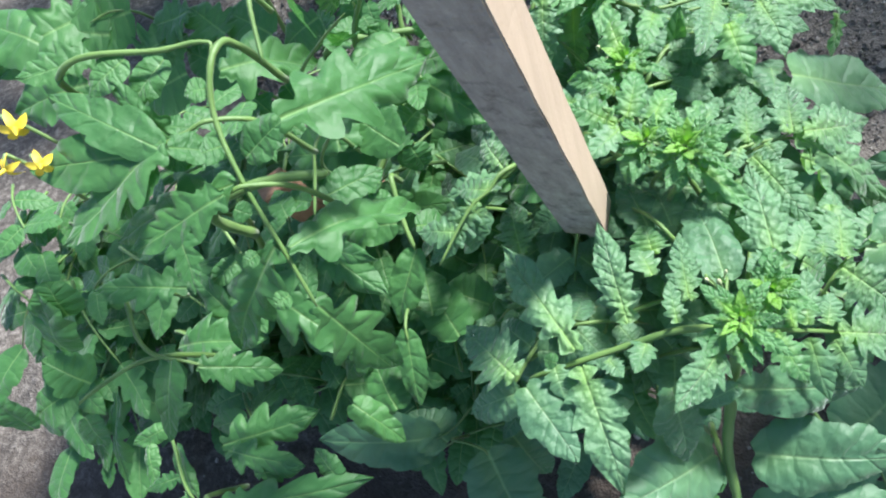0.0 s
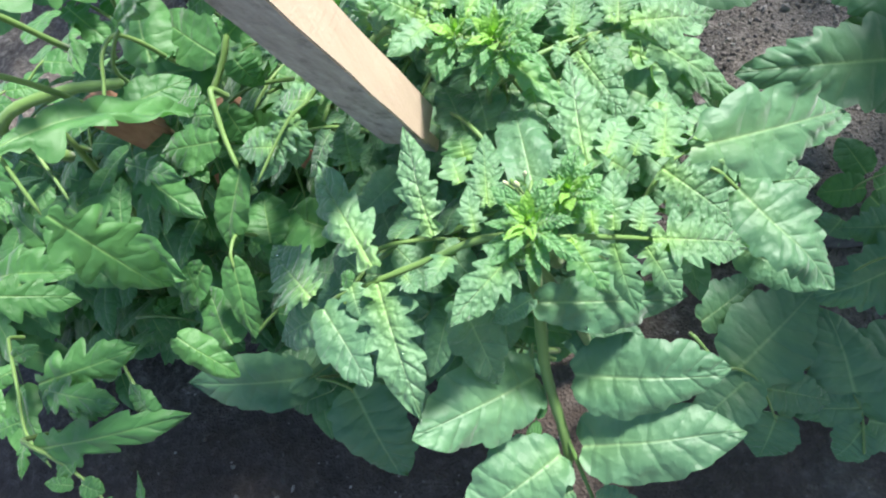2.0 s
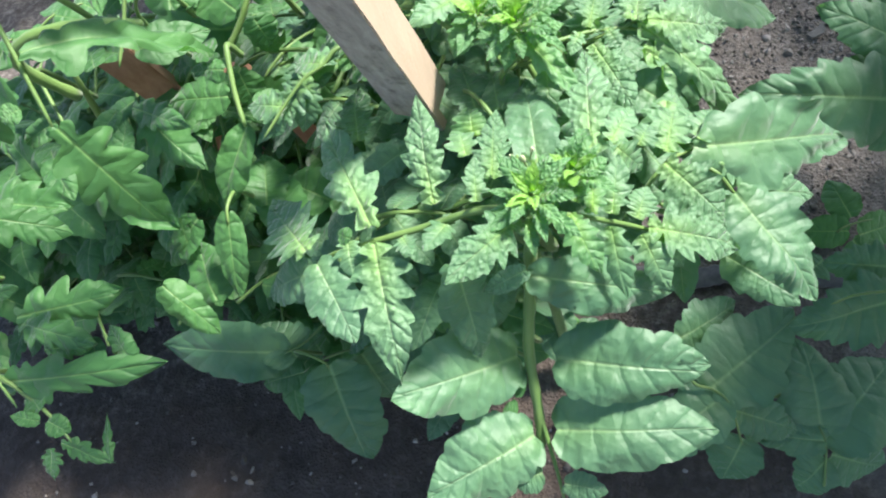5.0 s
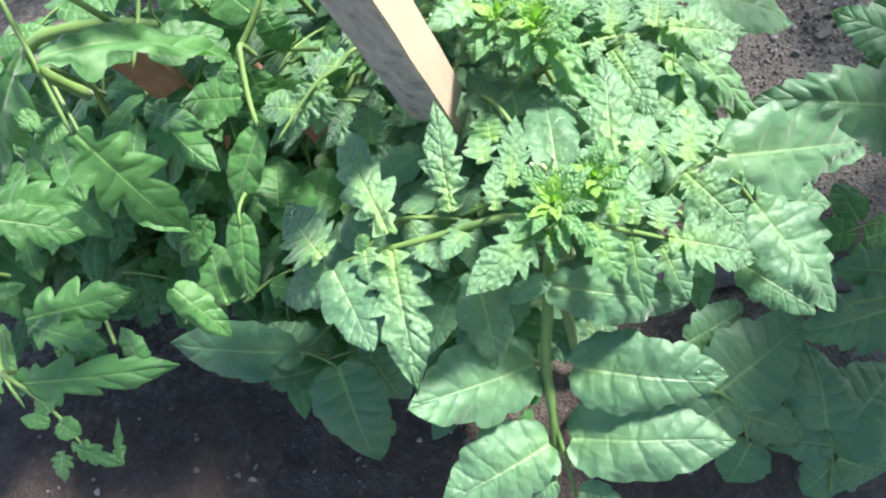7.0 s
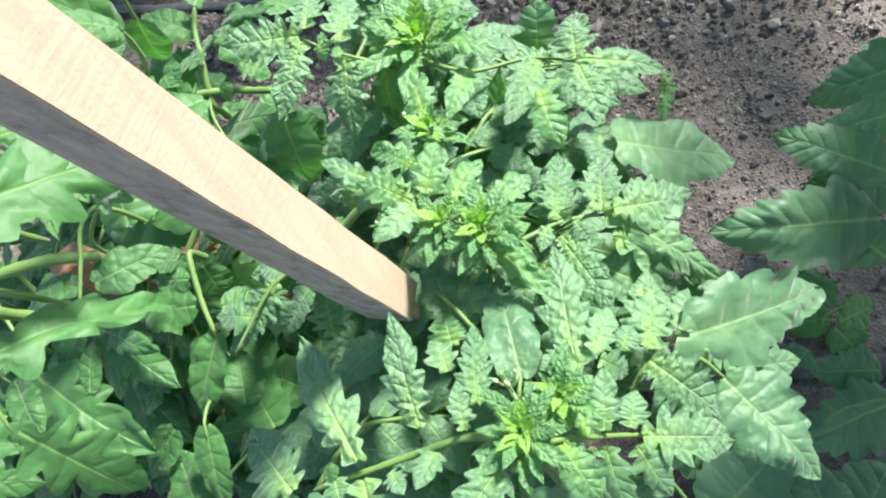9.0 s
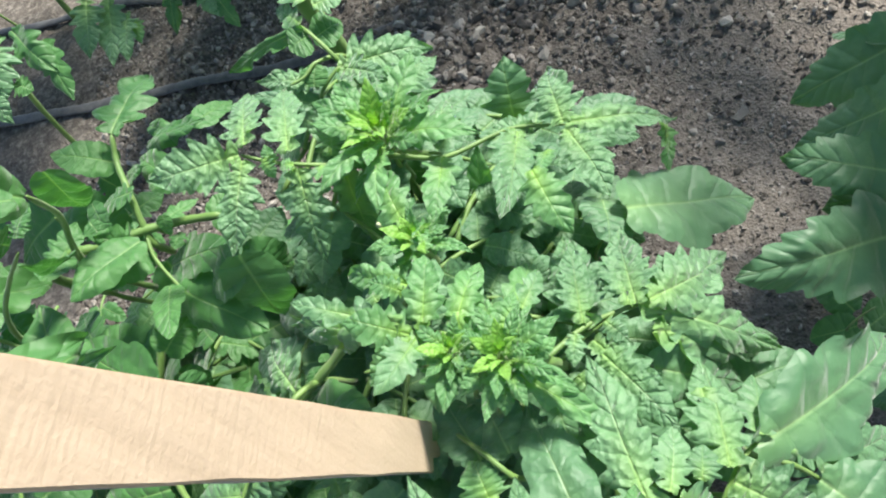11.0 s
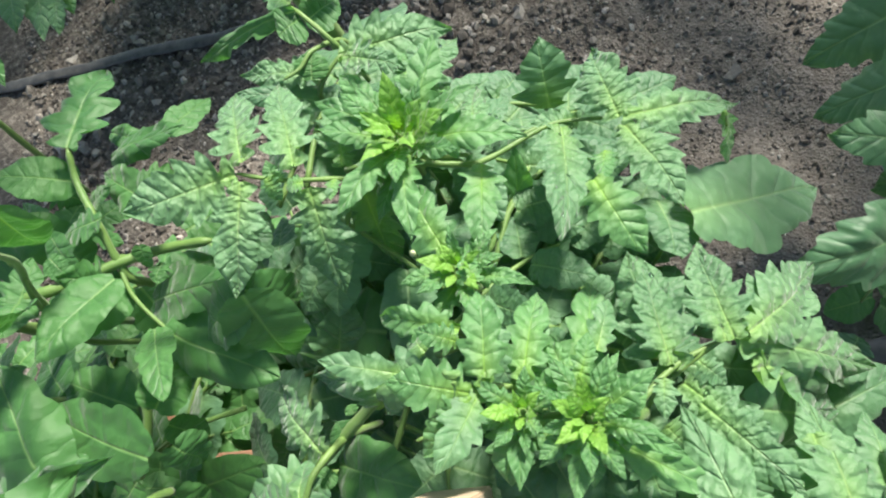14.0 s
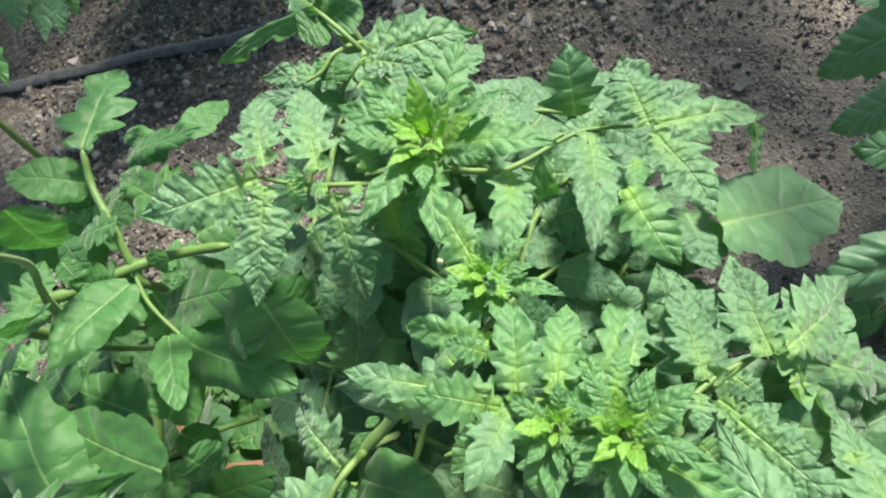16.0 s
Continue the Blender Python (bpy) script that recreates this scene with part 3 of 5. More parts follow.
leaflet(lf, (0.1453, 0.2517, 0.5461), (0.1880, 0.1960, 0.4975), 0.0555, "d")
leaflet(lf, (0.1485, 0.2556, 0.5441), (0.1989, 0.2740, 0.5038), 0.0306, "w")
lf = leaf(pa, (0.0503, 0.2521, 0.6023), (0.0641, 0.2598, 0.6053), (0.0715, 0.2622, 0.6056))
leaflet(lf, (0.0601, 0.2474, 0.6106), (0.0592, 0.3341, 0.6098), 0.0361, "b")
leaflet(lf, (0.0577, 0.2584, 0.6101), (0.0407, 0.2448, 0.6189), 0.0173, "b")
leaflet(lf, (0.0716, 0.2538, 0.6128), (0.0848, 0.2858, 0.6038), 0.0210, "b")
leaflet(lf, (0.0744, 0.2496, 0.6120), (0.0884, 0.2457, 0.5923), 0.0207, "b")
leaflet(lf, (0.0397, 0.2908, 0.5772), (0.0593, 0.3203, 0.5825), 0.0271, "b")
lf = leaf(pa, (0.0420, 0.2312, 0.6144), (0.0506, 0.2453, 0.6071), (0.0543, 0.2549, 0.6032))
leaflet(lf, (0.0512, 0.2264, 0.6203), (0.0592, 0.2595, 0.6173), 0.0196, "y")
leaflet(lf, (0.0433, 0.2123, 0.6290), (0.0317, 0.2355, 0.6285), 0.0151, "y")
leaflet(lf, (0.0448, 0.2124, 0.6282), (0.0498, 0.2401, 0.6238), 0.0132, "y")
leaflet(lf, (0.0552, 0.2237, 0.6165), (0.0701, 0.2356, 0.6174), 0.0153, "y")
leaflet(lf, (0.0395, 0.2010, 0.6316), (0.0243, 0.2058, 0.6346), 0.0115, "y")
lf = leaf(pa, (0.0245, 0.2354, 0.6130), (0.0272, 0.2466, 0.6135))
leaflet(lf, (0.0269, 0.2476, 0.6118), (0.0149, 0.3258, 0.5991), 0.0326, "w")
leaflet(lf, (-0.0176, 0.2798, 0.6017), (-0.0207, 0.3053, 0.6022), 0.0268, "y")
leaflet(lf, (-0.0206, 0.2605, 0.6061), (-0.0302, 0.2932, 0.5990), 0.0226, "b")

pc = plant("tomato plant with puckered leaves and pale growing tip", (0.02, 0.50, soil_height(0.02, 0.50)))
lf = leaf(pc, (0.0125, 0.3483, 0.6050), (-0.0067, 0.3661, 0.6277), (-0.0274, 0.3711, 0.6397), (-0.0440, 0.3597, 0.6397), (-0.0588, 0.3578, 0.6442))
leaflet(lf, (-0.0268, 0.3646, 0.6470), (-0.0569, 0.3493, 0.6404), 0.0254, "y")
leaflet(lf, (-0.0200, 0.3679, 0.6466), (-0.0058, 0.4103, 0.6485), 0.0242, "y")
leaflet(lf, (-0.0273, 0.3673, 0.6488), (-0.0582, 0.3848, 0.6622), 0.0254, "y")
leaflet(lf, (-0.0527, 0.3846, 0.6605), (-0.0851, 0.4018, 0.6707), 0.0172, "b")
leaflet(lf, (-0.0036, 0.3671, 0.6375), (0.0172, 0.4105, 0.6219), 0.0230, "y")
leaflet(lf, (-0.0227, 0.3887, 0.6578), (-0.0381, 0.3990, 0.6664), 0.0154, "y")
leaflet(lf, (-0.0707, 0.3818, 0.6383), (-0.0656, 0.4033, 0.6517), 0.0242, "y")
lf = leaf(pc, (0.0078, 0.3387, 0.5820), (0.0115, 0.3491, 0.6010), (0.0115, 0.3543, 0.6106))
leaflet(lf, (0.0087, 0.3513, 0.6199), (-0.0129, 0.3390, 0.6320), 0.0169, "y")
leaflet(lf, (0.0140, 0.3486, 0.6150), (0.0473, 0.3134, 0.6095), 0.0198, "y")
leaflet(lf, (0.0175, 0.3636, 0.6128), (0.0436, 0.4195, 0.5876), 0.0247, "y")
leaflet(lf, (0.0069, 0.3466, 0.6188), (-0.0015, 0.3361, 0.6150), 0.0139, "y")
leaflet(lf, (-0.0121, 0.3523, 0.6372), (-0.0285, 0.3287, 0.6282), 0.0237, "y")
leaflet(lf, (0.0323, 0.3259, 0.6099), (0.0318, 0.2958, 0.5927), 0.0220, "b")
leaflet(lf, (0.0200, 0.3625, 0.6069), (0.0418, 0.3600, 0.6053), 0.0158, "y")
leaflet(lf, (0.0115, 0.3590, 0.6143), (0.0052, 0.3690, 0.6262), 0.0134, "y")
lf = leaf(pc, (0.0102, 0.3416, 0.5981), (0.0374, 0.3418, 0.6012), (0.0621, 0.3528, 0.6006), (0.0926, 0.3593, 0.6045))
leaflet(lf, (0.0659, 0.3329, 0.6114), (0.0889, 0.2832, 0.6049), 0.0270, "b")
leaflet(lf, (0.0968, 0.3426, 0.5954), (0.1697, 0.3531, 0.4888), 0.0431, "b")
leaflet(lf, (0.0930, 0.3547, 0.6116), (0.0993, 0.4078, 0.5991), 0.0297, "b")
leaflet(lf, (0.1001, 0.3560, 0.6074), (0.1491, 0.3872, 0.5533), 0.0378, "b")
leaflet(lf, (0.0627, 0.3525, 0.6039), (0.0677, 0.4249, 0.5912), 0.0373, "b")
leaflet(lf, (0.0674, 0.3431, 0.5919), (0.0814, 0.3213, 0.5730), 0.0215, "b")
leaflet(lf, (0.0474, 0.3330, 0.5961), (0.0538, 0.3199, 0.5850), 0.0233, "b")
lf = leaf(pc, (0.1034, 0.4440, 0.5560), (0.1168, 0.4507, 0.5494), (0.1347, 0.4545, 0.5455), r=(0.0014, 0.001))
leaflet(lf, (0.1150, 0.4450, 0.5680), (0.2030, 0.4667, 0.4855), 0.0640, "w", bend=1)
lf = leaf(pc, (-0.0142, 0.3056, 0.6100), (-0.0293, 0.3256, 0.6000), (-0.0395, 0.3368, 0.5947))
leaflet(lf, (-0.0183, 0.3057, 0.5970), (-0.0307, 0.3477, 0.6011), 0.0318, "w")
leaflet(lf, (-0.0018, 0.3034, 0.5983), (-0.0097, 0.3534, 0.5927), 0.0318, "w")
lf = leaf(pc, (0.0170, 0.3487, 0.6215), (0.0011, 0.3574, 0.6245), (-0.0165, 0.3666, 0.6333), (-0.0308, 0.3754, 0.6434))
leaflet(lf, (-0.0176, 0.3705, 0.6498), (-0.0047, 0.4110, 0.6430), 0.0223, "b")
leaflet(lf, (-0.0074, 0.3673, 0.6282), (0.0166, 0.3995, 0.6323), 0.0212, "b")
leaflet(lf, (-0.0293, 0.3722, 0.6556), (-0.1063, 0.4167, 0.6250), 0.0310, "b")
leaflet(lf, (-0.0230, 0.3670, 0.6454), (-0.0502, 0.3367, 0.6536), 0.0222, "b")
leaflet(lf, (-0.0097, 0.3584, 0.6264), (-0.0224, 0.3224, 0.6347), 0.0170, "y")
leaflet(lf, (-0.0172, 0.3654, 0.6426), (-0.0228, 0.3600, 0.6398), 0.0078, "y")
leaflet(lf, (0.0032, 0.3616, 0.6271), (0.0183, 0.3776, 0.6278), 0.0134, "y")
leaflet(lf, (-0.0396, 0.3924, 0.6532), (-0.0438, 0.4062, 0.6467), 0.0189, "b")
lf = leaf(pc, (0.0143, 0.3394, 0.6285), (0.0171, 0.3396, 0.6285), (0.0184, 0.3367, 0.6270))
leaflet(lf, (0.0210, 0.3315, 0.6324), (0.0532, 0.3007, 0.5964), 0.0192, "y")
leaflet(lf, (0.0092, 0.3373, 0.6357), (-0.0081, 0.3291, 0.6402), 0.0144, "y")
leaflet(lf, (0.0149, 0.3321, 0.6344), (0.0071, 0.3144, 0.6232), 0.0134, "y")
leaflet(lf, (0.0195, 0.3393, 0.6360), (0.0379, 0.3560, 0.6241), 0.0128, "y")
leaflet(lf, (0.0241, 0.3356, 0.6325), (0.0463, 0.3437, 0.6256), 0.0126, "y")
leaflet(lf, (0.0200, 0.3592, 0.6305), (0.0332, 0.3781, 0.6291), 0.0122, "y")
leaflet(lf, (0.0324, 0.3722, 0.6211), (0.0482, 0.3998, 0.6083), 0.0168, "b")
leaflet(lf, (0.0152, 0.3614, 0.6303), (0.0160, 0.3865, 0.6278), 0.0107, "y")
lf = leaf(pc, (0.0214, 0.3331, 0.6203), (0.0384, 0.3419, 0.6144), (0.0608, 0.3540, 0.6070), (0.0793, 0.3584, 0.6021), (0.0977, 0.3608, 0.5951))
leaflet(lf, (0.0617, 0.3555, 0.6101), (0.0708, 0.4088, 0.6096), 0.0267, "b")
leaflet(lf, (0.0888, 0.3547, 0.6126), (0.1009, 0.4131, 0.5977), 0.0279, "b")
leaflet(lf, (0.1039, 0.3618, 0.5975), (0.1570, 0.3907, 0.5553), 0.0363, "b")
leaflet(lf, (0.0952, 0.3563, 0.6067), (0.1647, 0.3383, 0.5130), 0.0348, "b")
leaflet(lf, (0.0636, 0.3465, 0.6030), (0.0893, 0.2985, 0.5941), 0.0272, "b")
leaflet(lf, (0.0737, 0.3523, 0.6086), (0.0812, 0.3395, 0.6011), 0.0133, "b")
leaflet(lf, (0.0558, 0.3497, 0.6125), (0.0481, 0.3336, 0.6089), 0.0132, "b")
leaflet(lf, (0.0683, 0.3370, 0.5774), (0.0714, 0.2857, 0.5630), 0.0386, "w")
leaflet(lf, (0.0406, 0.3401, 0.5855), (0.0323, 0.3054, 0.5690), 0.0335, "w")
leaflet(lf, (0.0901, 0.3281, 0.5768), (0.1356, 0.3254, 0.5196), 0.0350, "w")
leaflet(lf, (0.1076, 0.3087, 0.5784), (0.0996, 0.2762, 0.5613), 0.0292, "b")
lf = leaf(pc, (0.0163, 0.3441, 0.6288), (-0.0210, 0.3561, 0.6198), (-0.0664, 0.3967, 0.6205), (-0.0978, 0.3954, 0.6027), (-0.1362, 0.3846, 0.5869), (-0.1672, 0.3755, 0.5735), r=(0.004, 0.003))
leaflet(lf, (-0.1250, 0.3880, 0.5968), (-0.1456, 0.4404, 0.5884), 0.0361, "b")
leaflet(lf, (-0.1347, 0.3798, 0.5917), (-0.1787, 0.3772, 0.5903), 0.0312, "b")
leaflet(lf, (-0.1088, 0.3898, 0.5969), (-0.1113, 0.3998, 0.6010), 0.0185, "o")
leaflet(lf, (-0.1240, 0.3840, 0.5831), (-0.0759, 0.3480, 0.6084), 0.0358, "o")
leaflet(lf, (-0.1004, 0.4001, 0.6019), (-0.1015, 0.4049, 0.6043), 0.0080, "o")
leaflet(lf, (-0.1243, 0.3790, 0.5918), (-0.1333, 0.3730, 0.5906), 0.0111, "o")
leaflet(lf, (-0.1689, 0.3712, 0.5846), (-0.1382, 0.3687, 0.5898), 0.0217, "b")

pb = plant("tall tomato plant with fresh yellow-green crown of leaves", (-0.03, 0.60, soil_height(-0.03, 0.60)))
lf = leaf(pb, (-0.0182, 0.5143, 0.6341), (-0.0337, 0.5084, 0.6395), (-0.0583, 0.5095, 0.6548), (-0.0824, 0.5088, 0.6752), (-0.0983, 0.5123, 0.6901))
leaflet(lf, (-0.0957, 0.5059, 0.6961), (-0.1535, 0.5050, 0.7065), 0.0373, "b")
leaflet(lf, (-0.0900, 0.5091, 0.6974), (-0.0906, 0.5662, 0.6879), 0.0295, "b")
leaflet(lf, (-0.0706, 0.5079, 0.6783), (-0.0719, 0.5790, 0.6688), 0.0295, "b")
leaflet(lf, (-0.0521, 0.5171, 0.6527), (-0.0431, 0.5702, 0.6558), 0.0272, "b")
leaflet(lf, (-0.0941, 0.5010, 0.6946), (-0.1212, 0.4588, 0.6656), 0.0306, "b")
leaflet(lf, (-0.0659, 0.4918, 0.6780), (-0.0797, 0.4566, 0.6282), 0.0318, "b")
leaflet(lf, (-0.0466, 0.5029, 0.6459), (-0.0578, 0.4870, 0.5818), 0.0265, "y")
leaflet(lf, (-0.0800, 0.5006, 0.6822), (-0.0794, 0.5088, 0.6921), 0.0116, "y")
leaflet(lf, (-0.0680, 0.4964, 0.6785), (-0.0773, 0.4971, 0.6794), 0.0117, "y")
leaflet(lf, (-0.0828, 0.5015, 0.6887), (-0.0805, 0.4917, 0.6786), 0.0116, "y")
leaflet(lf, (-0.0577, 0.5076, 0.6570), (-0.0621, 0.4922, 0.6626), 0.0091, "y")
lf = leaf(pb, (-0.0173, 0.5140, 0.6367), (-0.0095, 0.5276, 0.6418), (-0.0009, 0.5520, 0.6500))
leaflet(lf, (-0.0167, 0.5128, 0.6436), (-0.0251, 0.5506, 0.6673), 0.0265, "y")
leaflet(lf, (-0.0133, 0.5159, 0.6455), (-0.0134, 0.5514, 0.6594), 0.0190, "y")
leaflet(lf, (-0.0111, 0.5136, 0.6440), (0.0168, 0.5473, 0.6323), 0.0246, "y")
leaflet(lf, (-0.0003, 0.5467, 0.6554), (0.0319, 0.5808, 0.6373), 0.0297, "b")
leaflet(lf, (-0.0003, 0.5467, 0.6554), (0.0021, 0.5750, 0.6543), 0.0162, "y")
leaflet(lf, (-0.0036, 0.5305, 0.6502), (0.0208, 0.5569, 0.6295), 0.0196, "y")
leaflet(lf, (-0.0134, 0.5187, 0.6476), (-0.0168, 0.5364, 0.6528), 0.0127, "y")
lf = leaf(pb, (-0.0166, 0.5083, 0.6381), (0.0003, 0.5023, 0.6319), (0.0180, 0.4981, 0.6261), (0.0541, 0.5088, 0.6151), (0.0679, 0.5102, 0.6114), (0.0995, 0.5008, 0.6041))
leaflet(lf, (0.0201, 0.5003, 0.6421), (0.0316, 0.5460, 0.6286), 0.0250, "b")
leaflet(lf, (0.0677, 0.5375, 0.5931), (0.0754, 0.5576, 0.6304), 0.0401, "b")
leaflet(lf, (0.0681, 0.5116, 0.6096), (0.0431, 0.4271, 0.6350), 0.0341, "b")
leaflet(lf, (0.0967, 0.4904, 0.6188), (0.1008, 0.5398, 0.6198), 0.0352, "b")
leaflet(lf, (0.0981, 0.4899, 0.6183), (0.1673, 0.5012, 0.5650), 0.0313, "b")
leaflet(lf, (0.0970, 0.4863, 0.6166), (0.1055, 0.4325, 0.6053), 0.0358, "b")
leaflet(lf, (0.0673, 0.4496, 0.6370), (0.0728, 0.4109, 0.6146), 0.0263, "y")
leaflet(lf, (0.0180, 0.4869, 0.6392), (0.0033, 0.4378, 0.6448), 0.0247, "y")
leaflet(lf, (0.0160, 0.4946, 0.5563), (0.0381, 0.5043, 0.6174), 0.0274, "y")
leaflet(lf, (0.0772, 0.5096, 0.6055), (0.0525, 0.5131, 0.6165), 0.0196, "b")
leaflet(lf, (0.0814, 0.4736, 0.6202), (0.0713, 0.4490, 0.6347), 0.0148, "y")
leaflet(lf, (0.1026, 0.4667, 0.5575), (0.0943, 0.4253, 0.5638), 0.0364, "w")
lf = leaf(pb, (-0.0154, 0.4262, 0.6392), (-0.0165, 0.4370, 0.6397), (-0.0157, 0.4432, 0.6407))
leaflet(lf, (-0.0147, 0.4387, 0.6482), (-0.0211, 0.4899, 0.6454), 0.0271, "y")
leaflet(lf, (-0.0214, 0.3980, 0.6494), (-0.0559, 0.4265, 0.6426), 0.0211, "y")
leaflet(lf, (-0.0170, 0.4341, 0.6457), (-0.0336, 0.4426, 0.6276), 0.0146, "y")
leaflet(lf, (-0.0089, 0.4163, 0.6461), (-0.0069, 0.4360, 0.6458), 0.0140, "y")
leaflet(lf, (-0.0091, 0.4310, 0.6441), (0.0090, 0.4558, 0.6225), 0.0147, "y")
lf = leaf(pb, (0.1629, 0.5016, 0.5580), (0.1600, 0.4960, 0.5600), (0.1590, 0.4920, 0.5590), r=(0.0012, 0.001), reach=0.002)
leaflet(lf, (0.1620, 0.5020, 0.5640), (0.1530, 0.4800, 0.5360), 0.0210, "y", face=(0.75, -0.35, 0.55))
lf = leaf(pb, (0.0110, 0.4799, 0.5721), (0.0200, 0.4539, 0.5878))
leaflet(lf, (0.0119, 0.4864, 0.5520), (0.0077, 0.4858, 0.5800), 0.0211, "w")
leaflet(lf, (0.0269, 0.4686, 0.5621), (0.0350, 0.4447, 0.5758), 0.0370, "w")
leaflet(lf, (0.0329, 0.4242, 0.5714), (0.0101, 0.4458, 0.5740), 0.0359, "w")
leaflet(lf, (0.0409, 0.4199, 0.5885), (0.0484, 0.4056, 0.5796), 0.0247, "w")
lf = leaf(pb, (-0.0506, 0.5077, 0.6421), (-0.0810, 0.4938, 0.6085), (-0.1127, 0.4719, 0.5625))
leaflet(lf, (-0.0858, 0.5519, 0.4755), (-0.1151, 0.5424, 0.5321), 0.0512, "o")
leaflet(lf, (-0.1250, 0.4492, 0.5488), (-0.0915, 0.4711, 0.5985), 0.0454, "b")
leaflet(lf, (-0.0767, 0.4497, 0.5766), (-0.1284, 0.4905, 0.5558), 0.0500, "o")
leaflet(lf, (-0.0697, 0.5384, 0.5343), (-0.0534, 0.4941, 0.5480), 0.0271, "o")
leaflet(lf, (-0.0382, 0.4637, 0.5771), (-0.0667, 0.4941, 0.5610), 0.0247, "b")

pg = plant("upright tomato plant with thick hairy green stem", (-0.06, 0.86, soil_height(-0.06, 0.86)))
lf = leaf(pg, (-0.0364, 0.5934, 0.6540), (-0.0235, 0.5996, 0.6494))
leaflet(lf, (-0.0344, 0.5956, 0.6530), (0.0323, 0.5884, 0.6423), 0.0383, "b")
leaflet(lf, (-0.0329, 0.5951, 0.6524), (0.0019, 0.5576, 0.6574), 0.0233, "b")
lf = leaf(pg, (-0.0480, 0.6008, 0.6619), (-0.0579, 0.5928, 0.6613), (-0.0693, 0.5884, 0.6632))
leaflet(lf, (-0.0494, 0.5904, 0.6526), (-0.0953, 0.6098, 0.6603), 0.0229, "b")
leaflet(lf, (-0.0563, 0.5821, 0.6390), (-0.0981, 0.5952, 0.6649), 0.0173, "w")
leaflet(lf, (-0.0548, 0.5867, 0.6550), (-0.0480, 0.6008, 0.6619), 0.0204, "o")
lf = leaf(pg, (-0.0441, 0.6205, 0.6722), (-0.0526, 0.6349, 0.6728), (-0.0661, 0.6450, 0.6679))
leaflet(lf, (-0.0467, 0.6242, 0.6731), (-0.1300, 0.6672, 0.6404), 0.0164, "g")
leaflet(lf, (-0.0474, 0.6295, 0.6766), (-0.0667, 0.6663, 0.6733), 0.0180, "b")
leaflet(lf, (-0.0467, 0.6209, 0.6711), (-0.0623, 0.6168, 0.6705), 0.0266, "o")
leaflet(lf, (-0.0462, 0.6266, 0.6626), (-0.0228, 0.6337, 0.6605), 0.0323, "o")
leaflet(lf, (-0.0395, 0.6434, 0.6841), (-0.0586, 0.6818, 0.6807), 0.0252, "b")
leaflet(lf, (-0.0350, 0.6387, 0.6800), (-0.0125, 0.6397, 0.6761), 0.0246, "b")

pl = plant("lanky tomato plant with smooth leaves and yellow blossom", (-0.42, 0.38, soil_height(-0.42, 0.38)))
lf = leaf(pl, (-0.2282, 0.3126, 0.8485), (-0.2340, 0.2882, 0.8314), (-0.2264, 0.2568, 0.8066), (-0.2147, 0.2265, 0.7736), (-0.2058, 0.2020, 0.7452))
leaflet(lf, (-0.1804, 0.2604, 0.8419), (-0.1266, 0.3396, 0.7774), 0.0490, "l")
leaflet(lf, (-0.2292, 0.2503, 0.8138), (-0.3323, 0.2540, 0.7805), 0.0328, "l")
leaflet(lf, (-0.2100, 0.2258, 0.7744), (-0.1591, 0.2869, 0.7005), 0.0397, "l")
leaflet(lf, (-0.2171, 0.2267, 0.7786), (-0.2776, 0.2013, 0.7147), 0.0389, "l")
leaflet(lf, (-0.2074, 0.2049, 0.7402), (-0.1954, 0.1962, 0.6579), 0.0421, "l")
leaflet(lf, (-0.2649, 0.2743, 0.8338), (-0.2523, 0.2589, 0.8246), 0.0196, "o")
leaflet(lf, (-0.2325, 0.2726, 0.8212), (-0.2505, 0.2636, 0.8259), 0.0163, "o")
leaflet(lf, (-0.2289, 0.2380, 0.8055), (-0.2212, 0.2361, 0.7997), 0.0116, "o")
leaflet(lf, (-0.2235, 0.2693, 0.8113), (-0.1915, 0.2811, 0.8212), 0.0247, "o")
leaflet(lf, (-0.2181, 0.2058, 0.7574), (-0.2270, 0.1998, 0.7574), 0.0121, "o")
leaflet(lf, (-0.2366, 0.3032, 0.8379), (-0.2488, 0.2995, 0.8415), 0.0165, "o")
leaflet(lf, (-0.2601, 0.2758, 0.8327), (-0.2862, 0.3070, 0.8620), 0.0230, "g")
lf = leaf(pl, (-0.2379, 0.2837, 0.8317), (-0.2496, 0.2783, 0.8324), (-0.2644, 0.2720, 0.8338))
leaflet(lf, (-0.2578, 0.2672, 0.8407), (-0.3326, 0.2281, 0.8177), 0.0480, "l")
leaflet(lf, (-0.2592, 0.2632, 0.8411), (-0.3255, 0.3010, 0.8652), 0.0287, "o")
leaflet(lf, (-0.2672, 0.2623, 0.8385), (-0.3438, 0.2679, 0.8453), 0.0321, "o")
leaflet(lf, (-0.2674, 0.2610, 0.8377), (-0.3012, 0.2432, 0.8135), 0.0257, "o")
leaflet(lf, (-0.2539, 0.2651, 0.8379), (-0.2347, 0.2736, 0.8114), 0.0192, "o")
lf = leaf(pl, (-0.2250, 0.2523, 0.8064), (-0.2349, 0.2483, 0.8074), (-0.2382, 0.2469, 0.8077))
leaflet(lf, (-0.2308, 0.2424, 0.8146), (-0.2973, 0.2248, 0.8025), 0.0336, "l")
lf = leaf(pl, (-0.2025, 0.3416, 0.8576), (-0.2020, 0.3274, 0.8491), (-0.2004, 0.3102, 0.8389), r=(0.003, 0.002), reach=0.008)
lf = leaf(pl, (-0.5069, 0.6183, 0.7055), (-0.5310, 0.6083, 0.7078))
leaflet(lf, (-0.5344, 0.6183, 0.7156), (-0.6449, 0.5777, 0.7047), 0.0773, "g")
